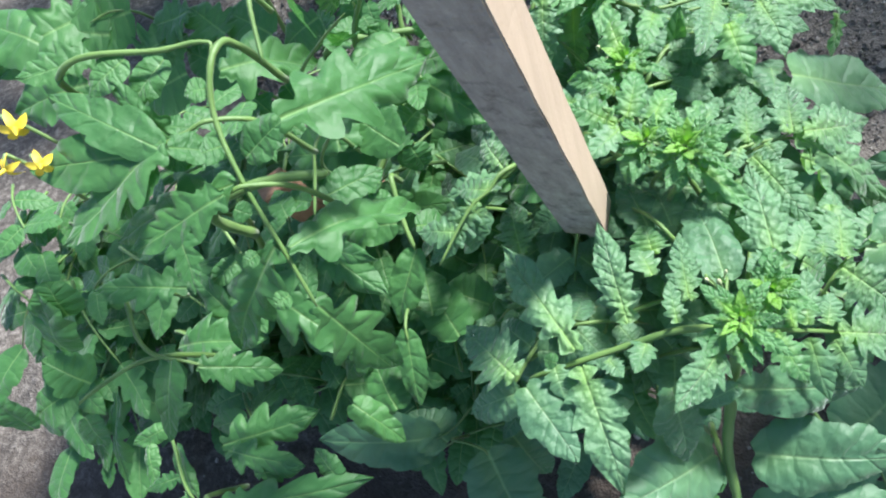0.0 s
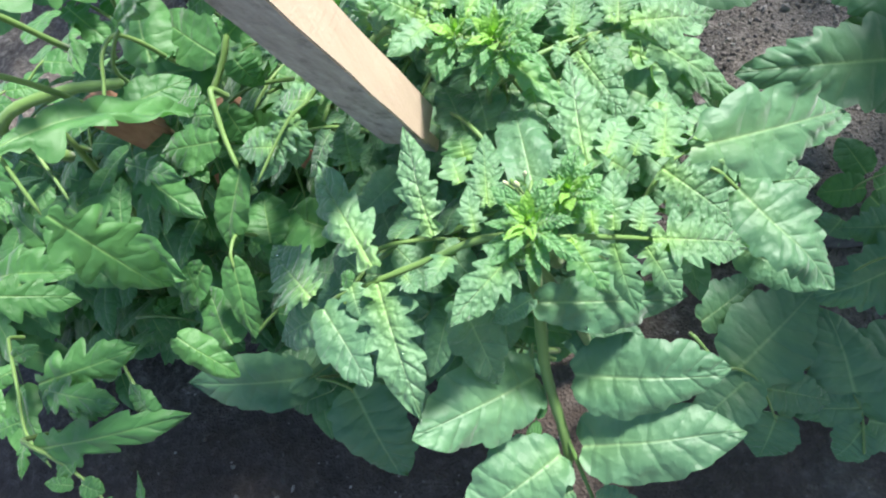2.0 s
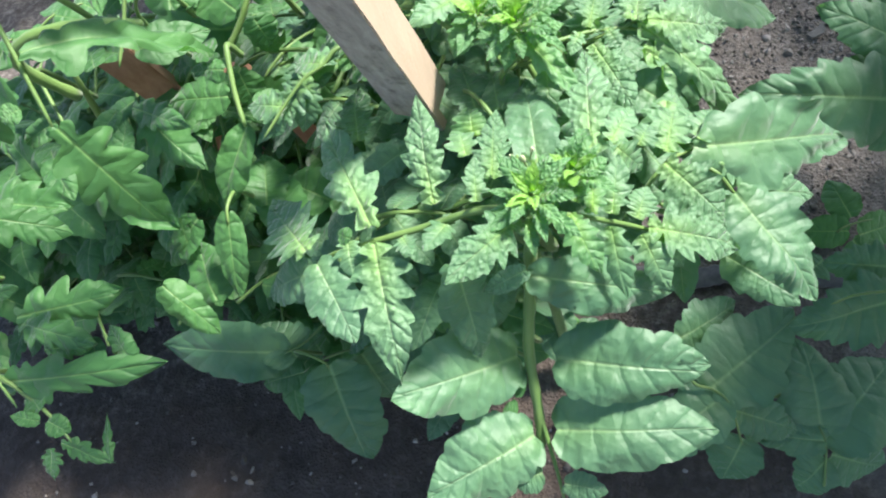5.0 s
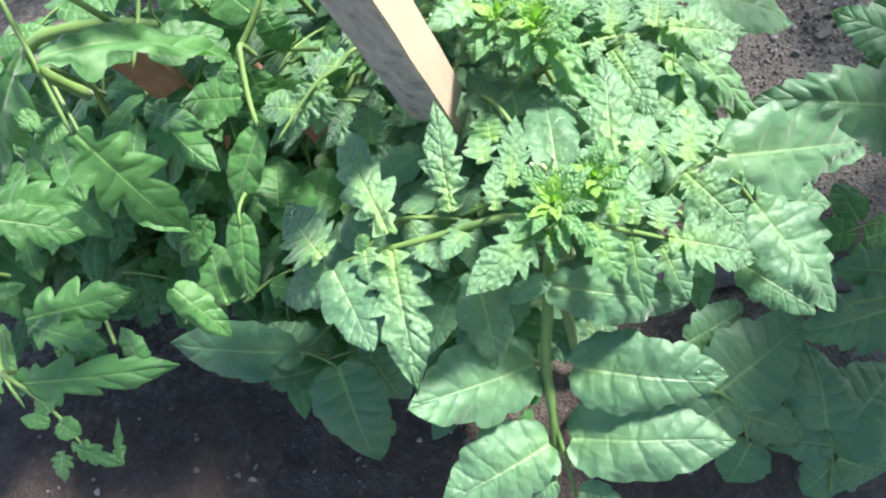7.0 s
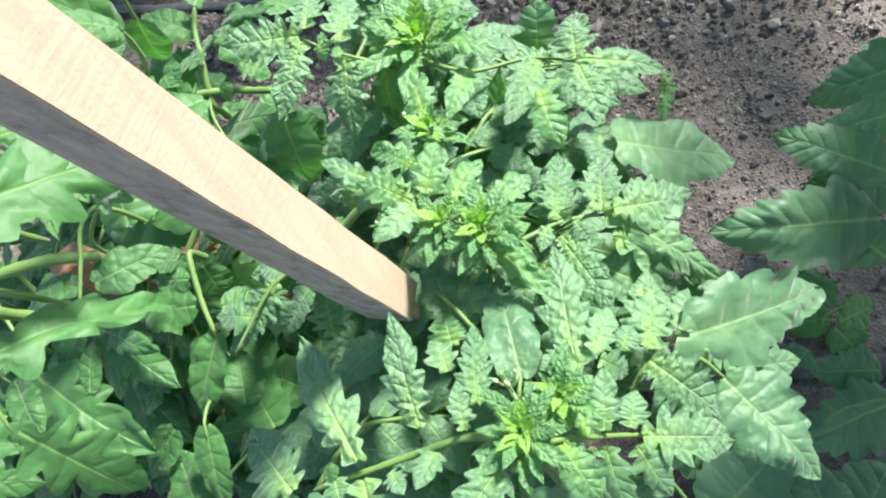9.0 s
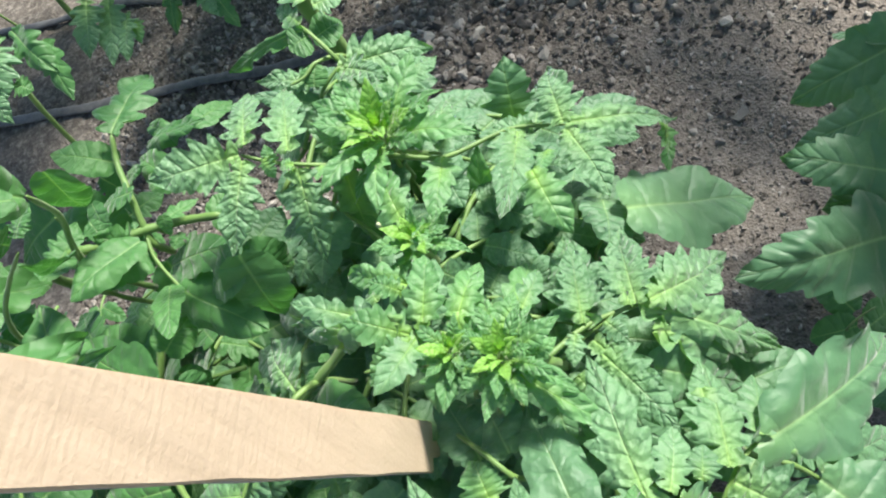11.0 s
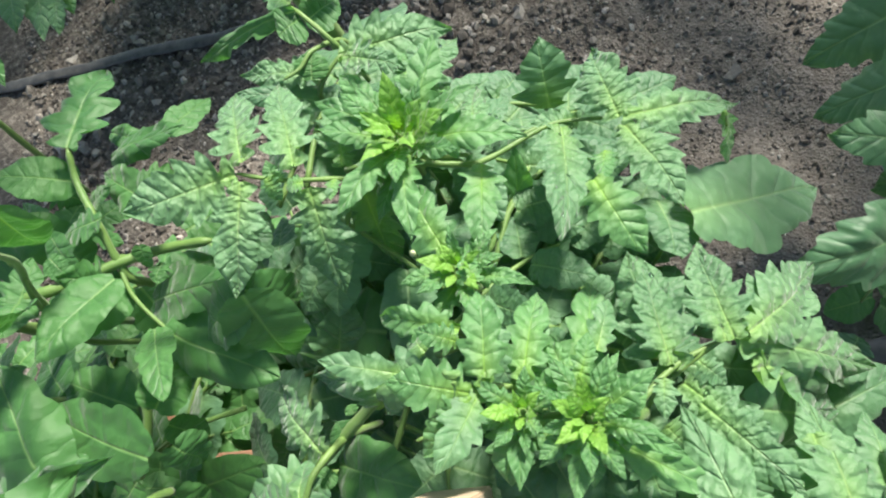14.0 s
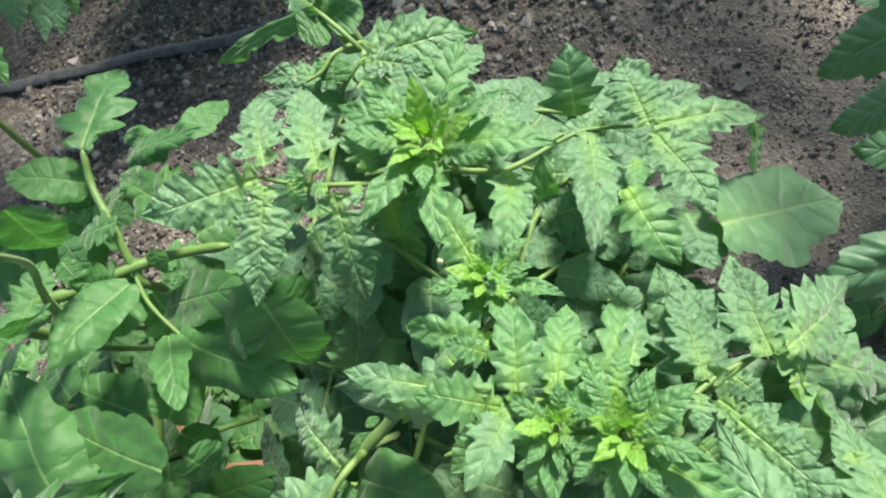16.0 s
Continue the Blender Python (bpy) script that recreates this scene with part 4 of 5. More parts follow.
leaflet(lf, (-0.4903, 0.6183, 0.6994), (-0.5581, 0.6136, 0.6963), 0.0654, "o")
leaflet(lf, (-0.5166, 0.5983, 0.6960), (-0.6034, 0.6136, 0.7129), 0.0714, "g")
leaflet(lf, (-0.4352, 0.6183, 0.6791), (-0.4903, 0.6136, 0.6713), 0.0654, "g")
leaflet(lf, (-0.4009, 0.5983, 0.6534), (-0.4453, 0.6393, 0.6715), 0.0535, "g")
leaflet(lf, (-0.4469, 0.5633, 0.6475), (-0.5090, 0.5520, 0.6380), 0.0654, "o")
leaflet(lf, (-0.3568, 0.5983, 0.6372), (-0.4068, 0.6342, 0.6540), 0.0535, "o")
leaflet(lf, (-0.3973, 0.5633, 0.6292), (-0.4540, 0.5982, 0.6479), 0.0535, "o")
leaflet(lf, (-0.5427, 0.5532, 0.6762), (-0.6355, 0.5418, 0.6778), 0.0714, "g")
leaflet(lf, (-0.5749, 0.5833, 0.7076), (-0.6521, 0.6239, 0.7375), 0.0654, "o")
leaflet(lf, (-0.3095, 0.6133, 0.6296), (-0.3579, 0.5982, 0.6126), 0.0535, "g")
leaflet(lf, (-0.4878, 0.5783, 0.6723), (-0.4507, 0.6136, 0.6568), 0.0595, "g")
lf = leaf(pl, (-0.3011, 0.3151, 0.8733), (-0.2571, 0.3194, 0.8595), (-0.2301, 0.3236, 0.8520), (-0.2304, 0.3153, 0.8466))
leaflet(lf, (-0.2994, 0.3244, 0.8658), (-0.3425, 0.3108, 0.8742), 0.0302, "l")
leaflet(lf, (-0.2618, 0.3229, 0.8508), (-0.2826, 0.3001, 0.8436), 0.0235, "o")
leaflet(lf, (-0.2760, 0.3147, 0.8644), (-0.2984, 0.2982, 0.8615), 0.0197, "o")
lf = leaf(pl, (-0.3863, 0.2523, 0.7099), (-0.3854, 0.2280, 0.6816), (-0.3622, 0.2226, 0.6638), (-0.3475, 0.2218, 0.6488))
leaflet(lf, (-0.3560, 0.2197, 0.6576), (-0.3085, 0.2289, 0.6165), 0.0348, "l")
leaflet(lf, (-0.3251, 0.2489, 0.7217), (-0.3930, 0.2560, 0.7327), 0.0318, "l")
leaflet(lf, (-0.2278, 0.2229, 0.7802), (-0.2363, 0.2171, 0.7802), 0.0097, "o")
leaflet(lf, (-0.3711, 0.2208, 0.6716), (-0.3937, 0.1759, 0.6287), 0.0299, "o")
leaflet(lf, (-0.4223, 0.2416, 0.7263), (-0.4200, 0.2545, 0.7545), 0.0321, "o")
lf = leaf(pl, (-0.3921, 0.2215, 0.6777), (-0.4308, 0.2050, 0.6759), (-0.4591, 0.1899, 0.6720))
leaflet(lf, (-0.4338, 0.2085, 0.6797), (-0.4558, 0.2188, 0.7079), 0.0379, "o")
leaflet(lf, (-0.4478, 0.2055, 0.6809), (-0.4834, 0.1888, 0.6775), 0.0343, "o")
leaflet(lf, (-0.4189, 0.2011, 0.6701), (-0.4293, 0.1505, 0.6226), 0.0215, "g")
leaflet(lf, (-0.4449, 0.1879, 0.6662), (-0.4354, 0.1706, 0.6471), 0.0257, "o")
leaflet(lf, (-0.4856, 0.1817, 0.6727), (-0.4960, 0.1969, 0.7105), 0.0296, "o")
leaflet(lf, (-0.4381, 0.2266, 0.7043), (-0.4279, 0.2494, 0.7497), 0.0367, "o")
lf = leaf(pl, (-0.4039, 0.1473, 0.5443), (-0.3897, 0.1400, 0.5389), (-0.3599, 0.1212, 0.5285), (-0.3414, 0.1030, 0.5179))
leaflet(lf, (-0.4037, 0.1434, 0.5426), (-0.2696, 0.1598, 0.5310), 0.0366, "l")
leaflet(lf, (-0.3995, 0.1945, 0.5538), (-0.3147, 0.2149, 0.5424), 0.0442, "l")
leaflet(lf, (-0.3999, 0.1907, 0.5515), (-0.3233, 0.1712, 0.5471), 0.0304, "l")
leaflet(lf, (-0.3686, 0.1683, 0.5465), (-0.3213, 0.1694, 0.5457), 0.0214, "g")
leaflet(lf, (-0.2936, 0.1613, 0.5357), (-0.3105, 0.1833, 0.5498), 0.0211, "o")
leaflet(lf, (-0.3667, 0.1239, 0.5339), (-0.3821, 0.1408, 0.5360), 0.0213, "o")
leaflet(lf, (-0.3670, 0.1165, 0.5301), (-0.3879, 0.1189, 0.5368), 0.0110, "o")
leaflet(lf, (-0.3607, 0.1169, 0.5287), (-0.3439, 0.1104, 0.5213), 0.0169, "o")
leaflet(lf, (-0.3506, 0.1027, 0.5188), (-0.3106, 0.0910, 0.5038), 0.0168, "g")
leaflet(lf, (-0.3127, 0.0919, 0.5048), (-0.3149, 0.1230, 0.5214), 0.0101, "g")
leaflet(lf, (-0.3593, 0.0985, 0.5186), (-0.3583, 0.0785, 0.5072), 0.0211, "g")
lf = leaf(pl, (-0.4284, 0.2860, 0.5965), (-0.4105, 0.2758, 0.5929), (-0.3847, 0.2718, 0.5955))
leaflet(lf, (-0.4319, 0.2748, 0.5933), (-0.3502, 0.2692, 0.5878), 0.0515, "l")
leaflet(lf, (-0.3788, 0.2937, 0.5935), (-0.4130, 0.3355, 0.6188), 0.0273, "o")
leaflet(lf, (-0.4241, 0.3746, 0.6379), (-0.4101, 0.3185, 0.6107), 0.0414, "l")
lf = leaf(pl, (-0.3886, 0.3795, 0.6292), (-0.3602, 0.3356, 0.6096), (-0.3517, 0.3220, 0.6037))
leaflet(lf, (-0.3542, 0.3221, 0.6040), (-0.2668, 0.2597, 0.5598), 0.0578, "l")
leaflet(lf, (-0.3740, 0.3185, 0.6046), (-0.3473, 0.2761, 0.5914), 0.0268, "o")
leaflet(lf, (-0.3704, 0.3404, 0.6126), (-0.3983, 0.3229, 0.6104), 0.0200, "o")
leaflet(lf, (-0.3007, 0.3474, 0.6095), (-0.2329, 0.3083, 0.6178), 0.0258, "g")
leaflet(lf, (-0.2943, 0.3435, 0.6097), (-0.2382, 0.2967, 0.5827), 0.0333, "g")
leaflet(lf, (-0.3030, 0.2981, 0.5987), (-0.3030, 0.3348, 0.6080), 0.0176, "o")
leaflet(lf, (-0.3162, 0.3468, 0.6094), (-0.3309, 0.3184, 0.6015), 0.0224, "o")
lf = leaf(pl, (-0.3319, 0.3495, 0.6902), (-0.2904, 0.3609, 0.6842), (-0.2646, 0.3628, 0.6772), (-0.2507, 0.3635, 0.6733), r=(0.005, 0.004))
leaflet(lf, (-0.2580, 0.3470, 0.6654), (-0.2168, 0.3779, 0.6471), 0.0318, "o")
leaflet(lf, (-0.2881, 0.3342, 0.6670), (-0.3027, 0.3644, 0.6659), 0.0209, "o")
leaflet(lf, (-0.2684, 0.3444, 0.6671), (-0.3002, 0.3570, 0.6605), 0.0188, "o")
lf = leaf(pl, (-0.2503, 0.3732, 0.6973), (-0.2546, 0.3525, 0.6859), (-0.2602, 0.3250, 0.6708), r=(0.0028, 0.002))
leaflet(lf, (-0.2558, 0.4073, 0.6470), (-0.2682, 0.4792, 0.6708), 0.0434, "o")
leaflet(lf, (-0.2086, 0.4100, 0.6339), (-0.2562, 0.4522, 0.6505), 0.0434, "o")
leaflet(lf, (-0.2575, 0.4093, 0.6488), (-0.2433, 0.4340, 0.6352), 0.0226, "o")
lf = leaf(pl, (-0.2227, 0.3907, 0.6143), (-0.2191, 0.3601, 0.5943), (-0.2136, 0.3384, 0.5793), r=(0.003, 0.002), reach=0.008)
leaflet(lf, (-0.2250, 0.3583, 0.5951), (-0.2825, 0.3644, 0.5927), 0.0321, "o")
leaflet(lf, (-0.2257, 0.3759, 0.6062), (-0.2620, 0.3862, 0.5996), 0.0202, "o")
leaflet(lf, (-0.2136, 0.3384, 0.5793), (-0.2453, 0.2939, 0.5377), 0.0303, "o")
leaflet(lf, (-0.2043, 0.4211, 0.6150), (-0.2020, 0.4177, 0.5879), 0.0280, "o")
leaflet(lf, (-0.2324, 0.3898, 0.6168), (-0.2617, 0.4007, 0.6084), 0.0230, "o")
leaflet(lf, (-0.2151, 0.3672, 0.5732), (-0.1934, 0.3779, 0.5486), 0.0285, "o")
leaflet(lf, (-0.2105, 0.4440, 0.6189), (-0.1967, 0.4740, 0.6087), 0.0285, "o")
lf = leaf(pl, (-0.1268, 0.3744, 0.6105), (-0.1372, 0.3635, 0.6071), (-0.1539, 0.3520, 0.6053), (-0.1869, 0.3107, 0.5904))
leaflet(lf, (-0.1489, 0.3563, 0.6064), (-0.1982, 0.3204, 0.5756), 0.0306, "b")
leaflet(lf, (-0.1397, 0.3617, 0.6068), (-0.1349, 0.3871, 0.5965), 0.0218, "b")
leaflet(lf, (-0.1497, 0.3526, 0.6044), (-0.1632, 0.3319, 0.5716), 0.0262, "b")
leaflet(lf, (-0.1393, 0.3635, 0.6078), (-0.1668, 0.3763, 0.6000), 0.0262, "b")
leaflet(lf, (-0.1698, 0.3345, 0.5996), (-0.2047, 0.3464, 0.5936), 0.0262, "b")
lf = leaf(pl, (-0.2329, 0.2821, 0.5508), (-0.2331, 0.2704, 0.5437))
leaflet(lf, (-0.2330, 0.2774, 0.5480), (-0.2405, 0.2303, 0.4971), 0.0248, "o")
leaflet(lf, (-0.2878, 0.2247, 0.5329), (-0.2585, 0.2036, 0.4864), 0.0266, "o")
leaflet(lf, (-0.2631, 0.2301, 0.4920), (-0.2847, 0.2796, 0.5049), 0.0385, "o")
leaflet(lf, (-0.2739, 0.2879, 0.5309), (-0.3114, 0.2633, 0.5033), 0.0289, "o")
leaflet(lf, (-0.2874, 0.2882, 0.5353), (-0.2891, 0.2585, 0.4933), 0.0241, "g")
leaflet(lf, (-0.2216, 0.3076, 0.5143), (-0.2286, 0.3554, 0.5216), 0.0391, "o")
leaflet(lf, (-0.2021, 0.2904, 0.4976), (-0.2265, 0.3425, 0.5130), 0.0440, "o")
leaflet(lf, (-0.1739, 0.3194, 0.4944), (-0.2180, 0.3428, 0.4983), 0.0447, "o")
leaflet(lf, (-0.1275, 0.3336, 0.5492), (-0.1317, 0.3831, 0.5566), 0.0386, "b")
leaflet(lf, (-0.1384, 0.3100, 0.4775), (-0.1474, 0.3586, 0.4858), 0.0397, "b")
lf = leaf(pl, (-0.2468, 0.2910, 0.3177), (-0.2710, 0.2707, 0.3129), (-0.2937, 0.2582, 0.3123))
leaflet(lf, (-0.2937, 0.2582, 0.3123), (-0.4275, 0.2635, 0.3335), 0.0610, "w")
leaflet(lf, (-0.2828, 0.2553, 0.3071), (-0.3211, 0.2942, 0.3187), 0.0549, "w")
lf = leaf(pl, (-0.2438, 0.2365, 0.3554), (-0.2284, 0.2304, 0.3466), (-0.2252, 0.2259, 0.3427))
leaflet(lf, (-0.2249, 0.2283, 0.3441), (-0.2051, 0.1578, 0.2695), 0.0734, "w")
leaflet(lf, (-0.2044, 0.2511, 0.3151), (-0.1818, 0.2201, 0.2640), 0.0587, "w")
lf = leaf(pl, (-0.3273, 0.4900, 0.6449), (-0.3434, 0.4980, 0.6564), (-0.3681, 0.5107, 0.6730))
leaflet(lf, (-0.3524, 0.4811, 0.7038), (-0.2957, 0.5290, 0.6381), 0.0672, "l")
leaflet(lf, (-0.3510, 0.4912, 0.6591), (-0.3183, 0.4591, 0.6323), 0.0292, "g")
leaflet(lf, (-0.3367, 0.4581, 0.6829), (-0.3309, 0.4094, 0.6957), 0.0266, "o")
leaflet(lf, (-0.3497, 0.4747, 0.6552), (-0.3134, 0.4036, 0.6542), 0.0233, "g")
leaflet(lf, (-0.3237, 0.5068, 0.6473), (-0.3141, 0.4905, 0.6323), 0.0248, "o")
lf = leaf(pl, (-0.2292, 0.4989, 0.6856), (-0.2193, 0.5046, 0.7084), (-0.2181, 0.5035, 0.7156))
leaflet(lf, (-0.2317, 0.4948, 0.6849), (-0.2372, 0.4758, 0.7188), 0.0291, "g")
leaflet(lf, (-0.2039, 0.5141, 0.7408), (-0.2106, 0.5196, 0.7002), 0.0314, "o")
leaflet(lf, (-0.2027, 0.5163, 0.6439), (-0.2443, 0.4942, 0.6660), 0.0387, "o")
leaflet(lf, (-0.2087, 0.5208, 0.6474), (-0.2228, 0.5148, 0.6771), 0.0270, "g")
leaflet(lf, (-0.2236, 0.5424, 0.6812), (-0.2163, 0.5157, 0.6653), 0.0180, "o")
lf = leaf(pl, (-0.2522, 0.5168, 0.6700), (-0.2284, 0.5179, 0.6641), (-0.1989, 0.5243, 0.6546), (-0.1729, 0.5270, 0.6447), (-0.1444, 0.5189, 0.6426), r=(0.004, 0.003))
leaflet(lf, (-0.1966, 0.5084, 0.6638), (-0.2350, 0.4683, 0.6803), 0.0321, "o")
leaflet(lf, (-0.2526, 0.5143, 0.6717), (-0.2522, 0.4852, 0.6872), 0.0249, "o")
leaflet(lf, (-0.2281, 0.5311, 0.6769), (-0.2215, 0.5168, 0.6675), 0.0161, "o")
leaflet(lf, (-0.1812, 0.5248, 0.6598), (-0.1837, 0.5164, 0.6475), 0.0151, "o")
leaflet(lf, (-0.1800, 0.5220, 0.6411), (-0.1860, 0.5089, 0.6404), 0.0168, "g")
lf = leaf(pl, (-0.1995, 0.5242, 0.6539), (-0.1976, 0.5469, 0.6756), (-0.2018, 0.5701, 0.6830), (-0.1964, 0.5849, 0.6952), r=(0.003, 0.002), reach=0.008)
leaflet(lf, (-0.1964, 0.5844, 0.6953), (-0.1792, 0.6539, 0.6771), 0.0416, "l")
leaflet(lf, (-0.2060, 0.5761, 0.6778), (-0.2433, 0.5871, 0.7002), 0.0261, "o")
leaflet(lf, (-0.1877, 0.5919, 0.6670), (-0.1305, 0.5744, 0.6793), 0.0203, "o")
leaflet(lf, (-0.1902, 0.5378, 0.6805), (-0.2245, 0.5444, 0.6718), 0.0195, "g")
leaflet(lf, (-0.2035, 0.5585, 0.6725), (-0.1778, 0.5487, 0.6854), 0.0163, "g")
leaflet(lf, (-0.1587, 0.5337, 0.6732), (-0.1909, 0.5787, 0.6717), 0.0264, "o")
leaflet(lf, (-0.1437, 0.5803, 0.6760), (-0.1242, 0.6165, 0.6538), 0.0208, "o")
leaflet(lf, (-0.1884, 0.6144, 0.6667), (-0.1626, 0.5906, 0.6652), 0.0141, "o")
lf = leaf(pl, (-0.2007, 0.5257, 0.6522), (-0.1989, 0.5052, 0.6443), (-0.1871, 0.4795, 0.6276), r=(0.003, 0.002), reach=0.008)
leaflet(lf, (-0.1894, 0.4839, 0.6291), (-0.1365, 0.4376, 0.6073), 0.0392, "o")
leaflet(lf, (-0.1948, 0.4861, 0.6344), (-0.1831, 0.4316, 0.6497), 0.0238, "o")
leaflet(lf, (-0.2016, 0.5116, 0.6246), (-0.1368, 0.4834, 0.6510), 0.0362, "o")
leaflet(lf, (-0.1227, 0.4613, 0.6598), (-0.1288, 0.4478, 0.6022), 0.0406, "o")
leaflet(lf, (-0.1266, 0.4668, 0.6520), (-0.1642, 0.4681, 0.6300), 0.0344, "o")
leaflet(lf, (-0.1228, 0.4671, 0.6552), (-0.1093, 0.4721, 0.6147), 0.0283, "o")
lf = leaf(pl, (-0.2294, 0.4784, 0.5968), (-0.2408, 0.4554, 0.5848), (-0.2583, 0.4294, 0.5719), r=(0.0034, 0.0030))
leaflet(lf, (-0.2684, 0.4821, 0.5582), (-0.3692, 0.4972, 0.5599), 0.0666, "o")
leaflet(lf, (-0.2552, 0.4757, 0.5758), (-0.3043, 0.5151, 0.5838), 0.0414, "o")
leaflet(lf, (-0.2287, 0.4516, 0.5805), (-0.2193, 0.4471, 0.5528), 0.0217, "o")
leaflet(lf, (-0.2459, 0.4171, 0.5626), (-0.2436, 0.4063, 0.5321), 0.0325, "o")
leaflet(lf, (-0.2622, 0.4289, 0.5723), (-0.2999, 0.4171, 0.5477), 0.0217, "o")
leaflet(lf, (-0.2941, 0.4984, 0.5957), (-0.3085, 0.5308, 0.5939), 0.0301, "o")
leaflet(lf, (-0.2359, 0.5556, 0.5854), (-0.2299, 0.5319, 0.5466), 0.0439, "o")
lf = leaf(pl, (-0.2346, 0.3732, 0.7028), (-0.2132, 0.3762, 0.7127))
leaflet(lf, (-0.2312, 0.3794, 0.7063), (-0.1413, 0.3617, 0.7451), 0.0248, "l")
lf = leaf(pl, (-0.2325, 0.5071, 0.6844), (-0.2105, 0.4983, 0.7178), (-0.1837, 0.4654, 0.7674), r=(0.0025, 0.0018))
leaflet(lf, (-0.1790, 0.4594, 0.7715), (-0.1929, 0.4220, 0.8433), 0.0326, "o")
leaflet(lf, (-0.1616, 0.4318, 0.7948), (-0.1993, 0.4140, 0.8278), 0.0220, "o")
lf = leaf(pl, (-0.2813, 0.4698, 0.6848), (-0.2406, 0.4590, 0.7219), (-0.2053, 0.4485, 0.7488))
leaflet(lf, (-0.2095, 0.4539, 0.7504), (-0.2092, 0.4391, 0.7849), 0.0213, "g")
leaflet(lf, (-0.2067, 0.4585, 0.7496), (-0.1961, 0.4748, 0.7551), 0.0186, "g")
leaflet(lf, (-0.2545, 0.5057, 0.6753), (-0.2412, 0.5392, 0.6720), 0.0270, "g")
leaflet(lf, (-0.2550, 0.4797, 0.7164), (-0.2482, 0.4708, 0.7624), 0.0314, "o")
leaflet(lf, (-0.2480, 0.5629, 0.6234), (-0.2534, 0.5834, 0.6652), 0.0343, "o")
lf = leaf(pl, (-0.3272, 0.6450, 0.5596), (-0.3117, 0.6571, 0.5644))
leaflet(lf, (-0.3272, 0.6450, 0.5596), (-0.3475, 0.7005, 0.5727), 0.0367, "g")
leaflet(lf, (-0.3195, 0.6511, 0.5620), (-0.2991, 0.6896, 0.5584), 0.0367, "g")
leaflet(lf, (-0.3399, 0.6575, 0.5692), (-0.3898, 0.6744, 0.5638), 0.0367, "o")
leaflet(lf, (-0.2995, 0.6532, 0.5601), (-0.2673, 0.6752, 0.5446), 0.0367, "g")
leaflet(lf, (-0.3037, 0.6164, 0.5386), (-0.3495, 0.6179, 0.5233), 0.0413, "o")
leaflet(lf, (-0.2546, 0.6009, 0.5214), (-0.2228, 0.6173, 0.5026), 0.0367, "o")
leaflet(lf, (-0.2259, 0.6300, 0.5343), (-0.1974, 0.6487, 0.5174), 0.0367, "o")
leaflet(lf, (-0.1983, 0.6001, 0.5119), (-0.1697, 0.6356, 0.5051), 0.0413, "w")
leaflet(lf, (-0.2422, 0.6733, 0.5630), (-0.2194, 0.6732, 0.5357), 0.0367, "g")
leaflet(lf, (-0.3094, 0.6903, 0.5840), (-0.2968, 0.6845, 0.5549), 0.0321, "g")
leaflet(lf, (-0.1729, 0.5751, 0.4928), (-0.1449, 0.5971, 0.4779), 0.0413, "w")
leaflet(lf, (-0.1410, 0.6202, 0.5147), (-0.1565, 0.6621, 0.5189), 0.0367, "w")

pd = plant("tomato plant with broad dark green leaves and added shading crown", (0.66, 0.62, soil_height(0.66, 0.62)))
lf = leaf(pd, (0.3958, 0.5430, 0.3989), (0.3644, 0.4826, 0.3795), (0.3411, 0.4422, 0.3676), reach=0.008)
leaflet(lf, (0.3287, 0.4475, 0.3740), (0.1806, 0.4431, 0.4192), 0.0816, "d")
leaflet(lf, (0.3489, 0.4868, 0.3864), (0.2598, 0.5241, 0.4328), 0.0556, "d")
leaflet(lf, (0.3326, 0.4257, 0.3397), (0.2804, 0.4705, 0.3779), 0.0560, "d")
leaflet(lf, (0.3660, 0.4850, 0.3578), (0.2778, 0.4904, 0.3884), 0.0568, "d")
lf = leaf(pd, (0.3330, 0.5104, 0.0510), (0.3483, 0.5165, 0.0499), (0.3706, 0.5223, 0.0464), reach=0.008)
leaflet(lf, (0.3440, 0.5230, 0.0552), (0.3250, 0.5744, 0.0685), 0.0417, "o")
leaflet(lf, (0.3394, 0.5071, 0.0469), (0.2860, 0.5140, 0.0437), 0.0417, "o")
leaflet(lf, (0.3527, 0.5036, 0.0406), (0.4047, 0.5320, 0.0174), 0.0447, "o")
leaflet(lf, (0.3444, 0.4974, 0.0394), (0.3771, 0.4674, -0.0136), 0.0492, "o")
leaflet(lf, (0.3042, 0.4728, 0.0369), (0.2743, 0.4568, 0.0123), 0.0447, "d")
lf = leaf(pd, (0.3232, 0.3359, 0.2142), (0.2837, 0.3294, 0.2227), (0.2599, 0.3200, 0.2244), reach=0.008)
leaflet(lf, (0.3335, 0.3391, 0.1887), (0.2237, 0.3153, 0.1843), 0.0773, "d")
leaflet(lf, (0.3310, 0.3718, 0.1974), (0.2673, 0.3825, 0.1997), 0.0542, "d")

lf = leaf(pd, (0.5200, 0.6300, 0.3450), (0.5000, 0.6600, 0.3200), (0.4850, 0.6850, 0.3050), reach=0.008)
leaflet(lf, (0.4850, 0.6850, 0.3050), (0.3660, 0.7240, 0.2290), 0.0780, "d")
leaflet(lf, (0.4950, 0.6700, 0.3120), (0.4440, 0.7900, 0.2350), 0.0700, "d")
leaflet(lf, (0.4200, 0.5850, 0.3450), (0.3280, 0.6390, 0.2600), 0.0640, "d")
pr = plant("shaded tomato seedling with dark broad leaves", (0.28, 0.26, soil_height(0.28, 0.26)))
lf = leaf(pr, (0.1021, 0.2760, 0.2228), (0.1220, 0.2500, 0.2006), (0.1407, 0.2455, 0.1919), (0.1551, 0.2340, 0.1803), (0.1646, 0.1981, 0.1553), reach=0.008)
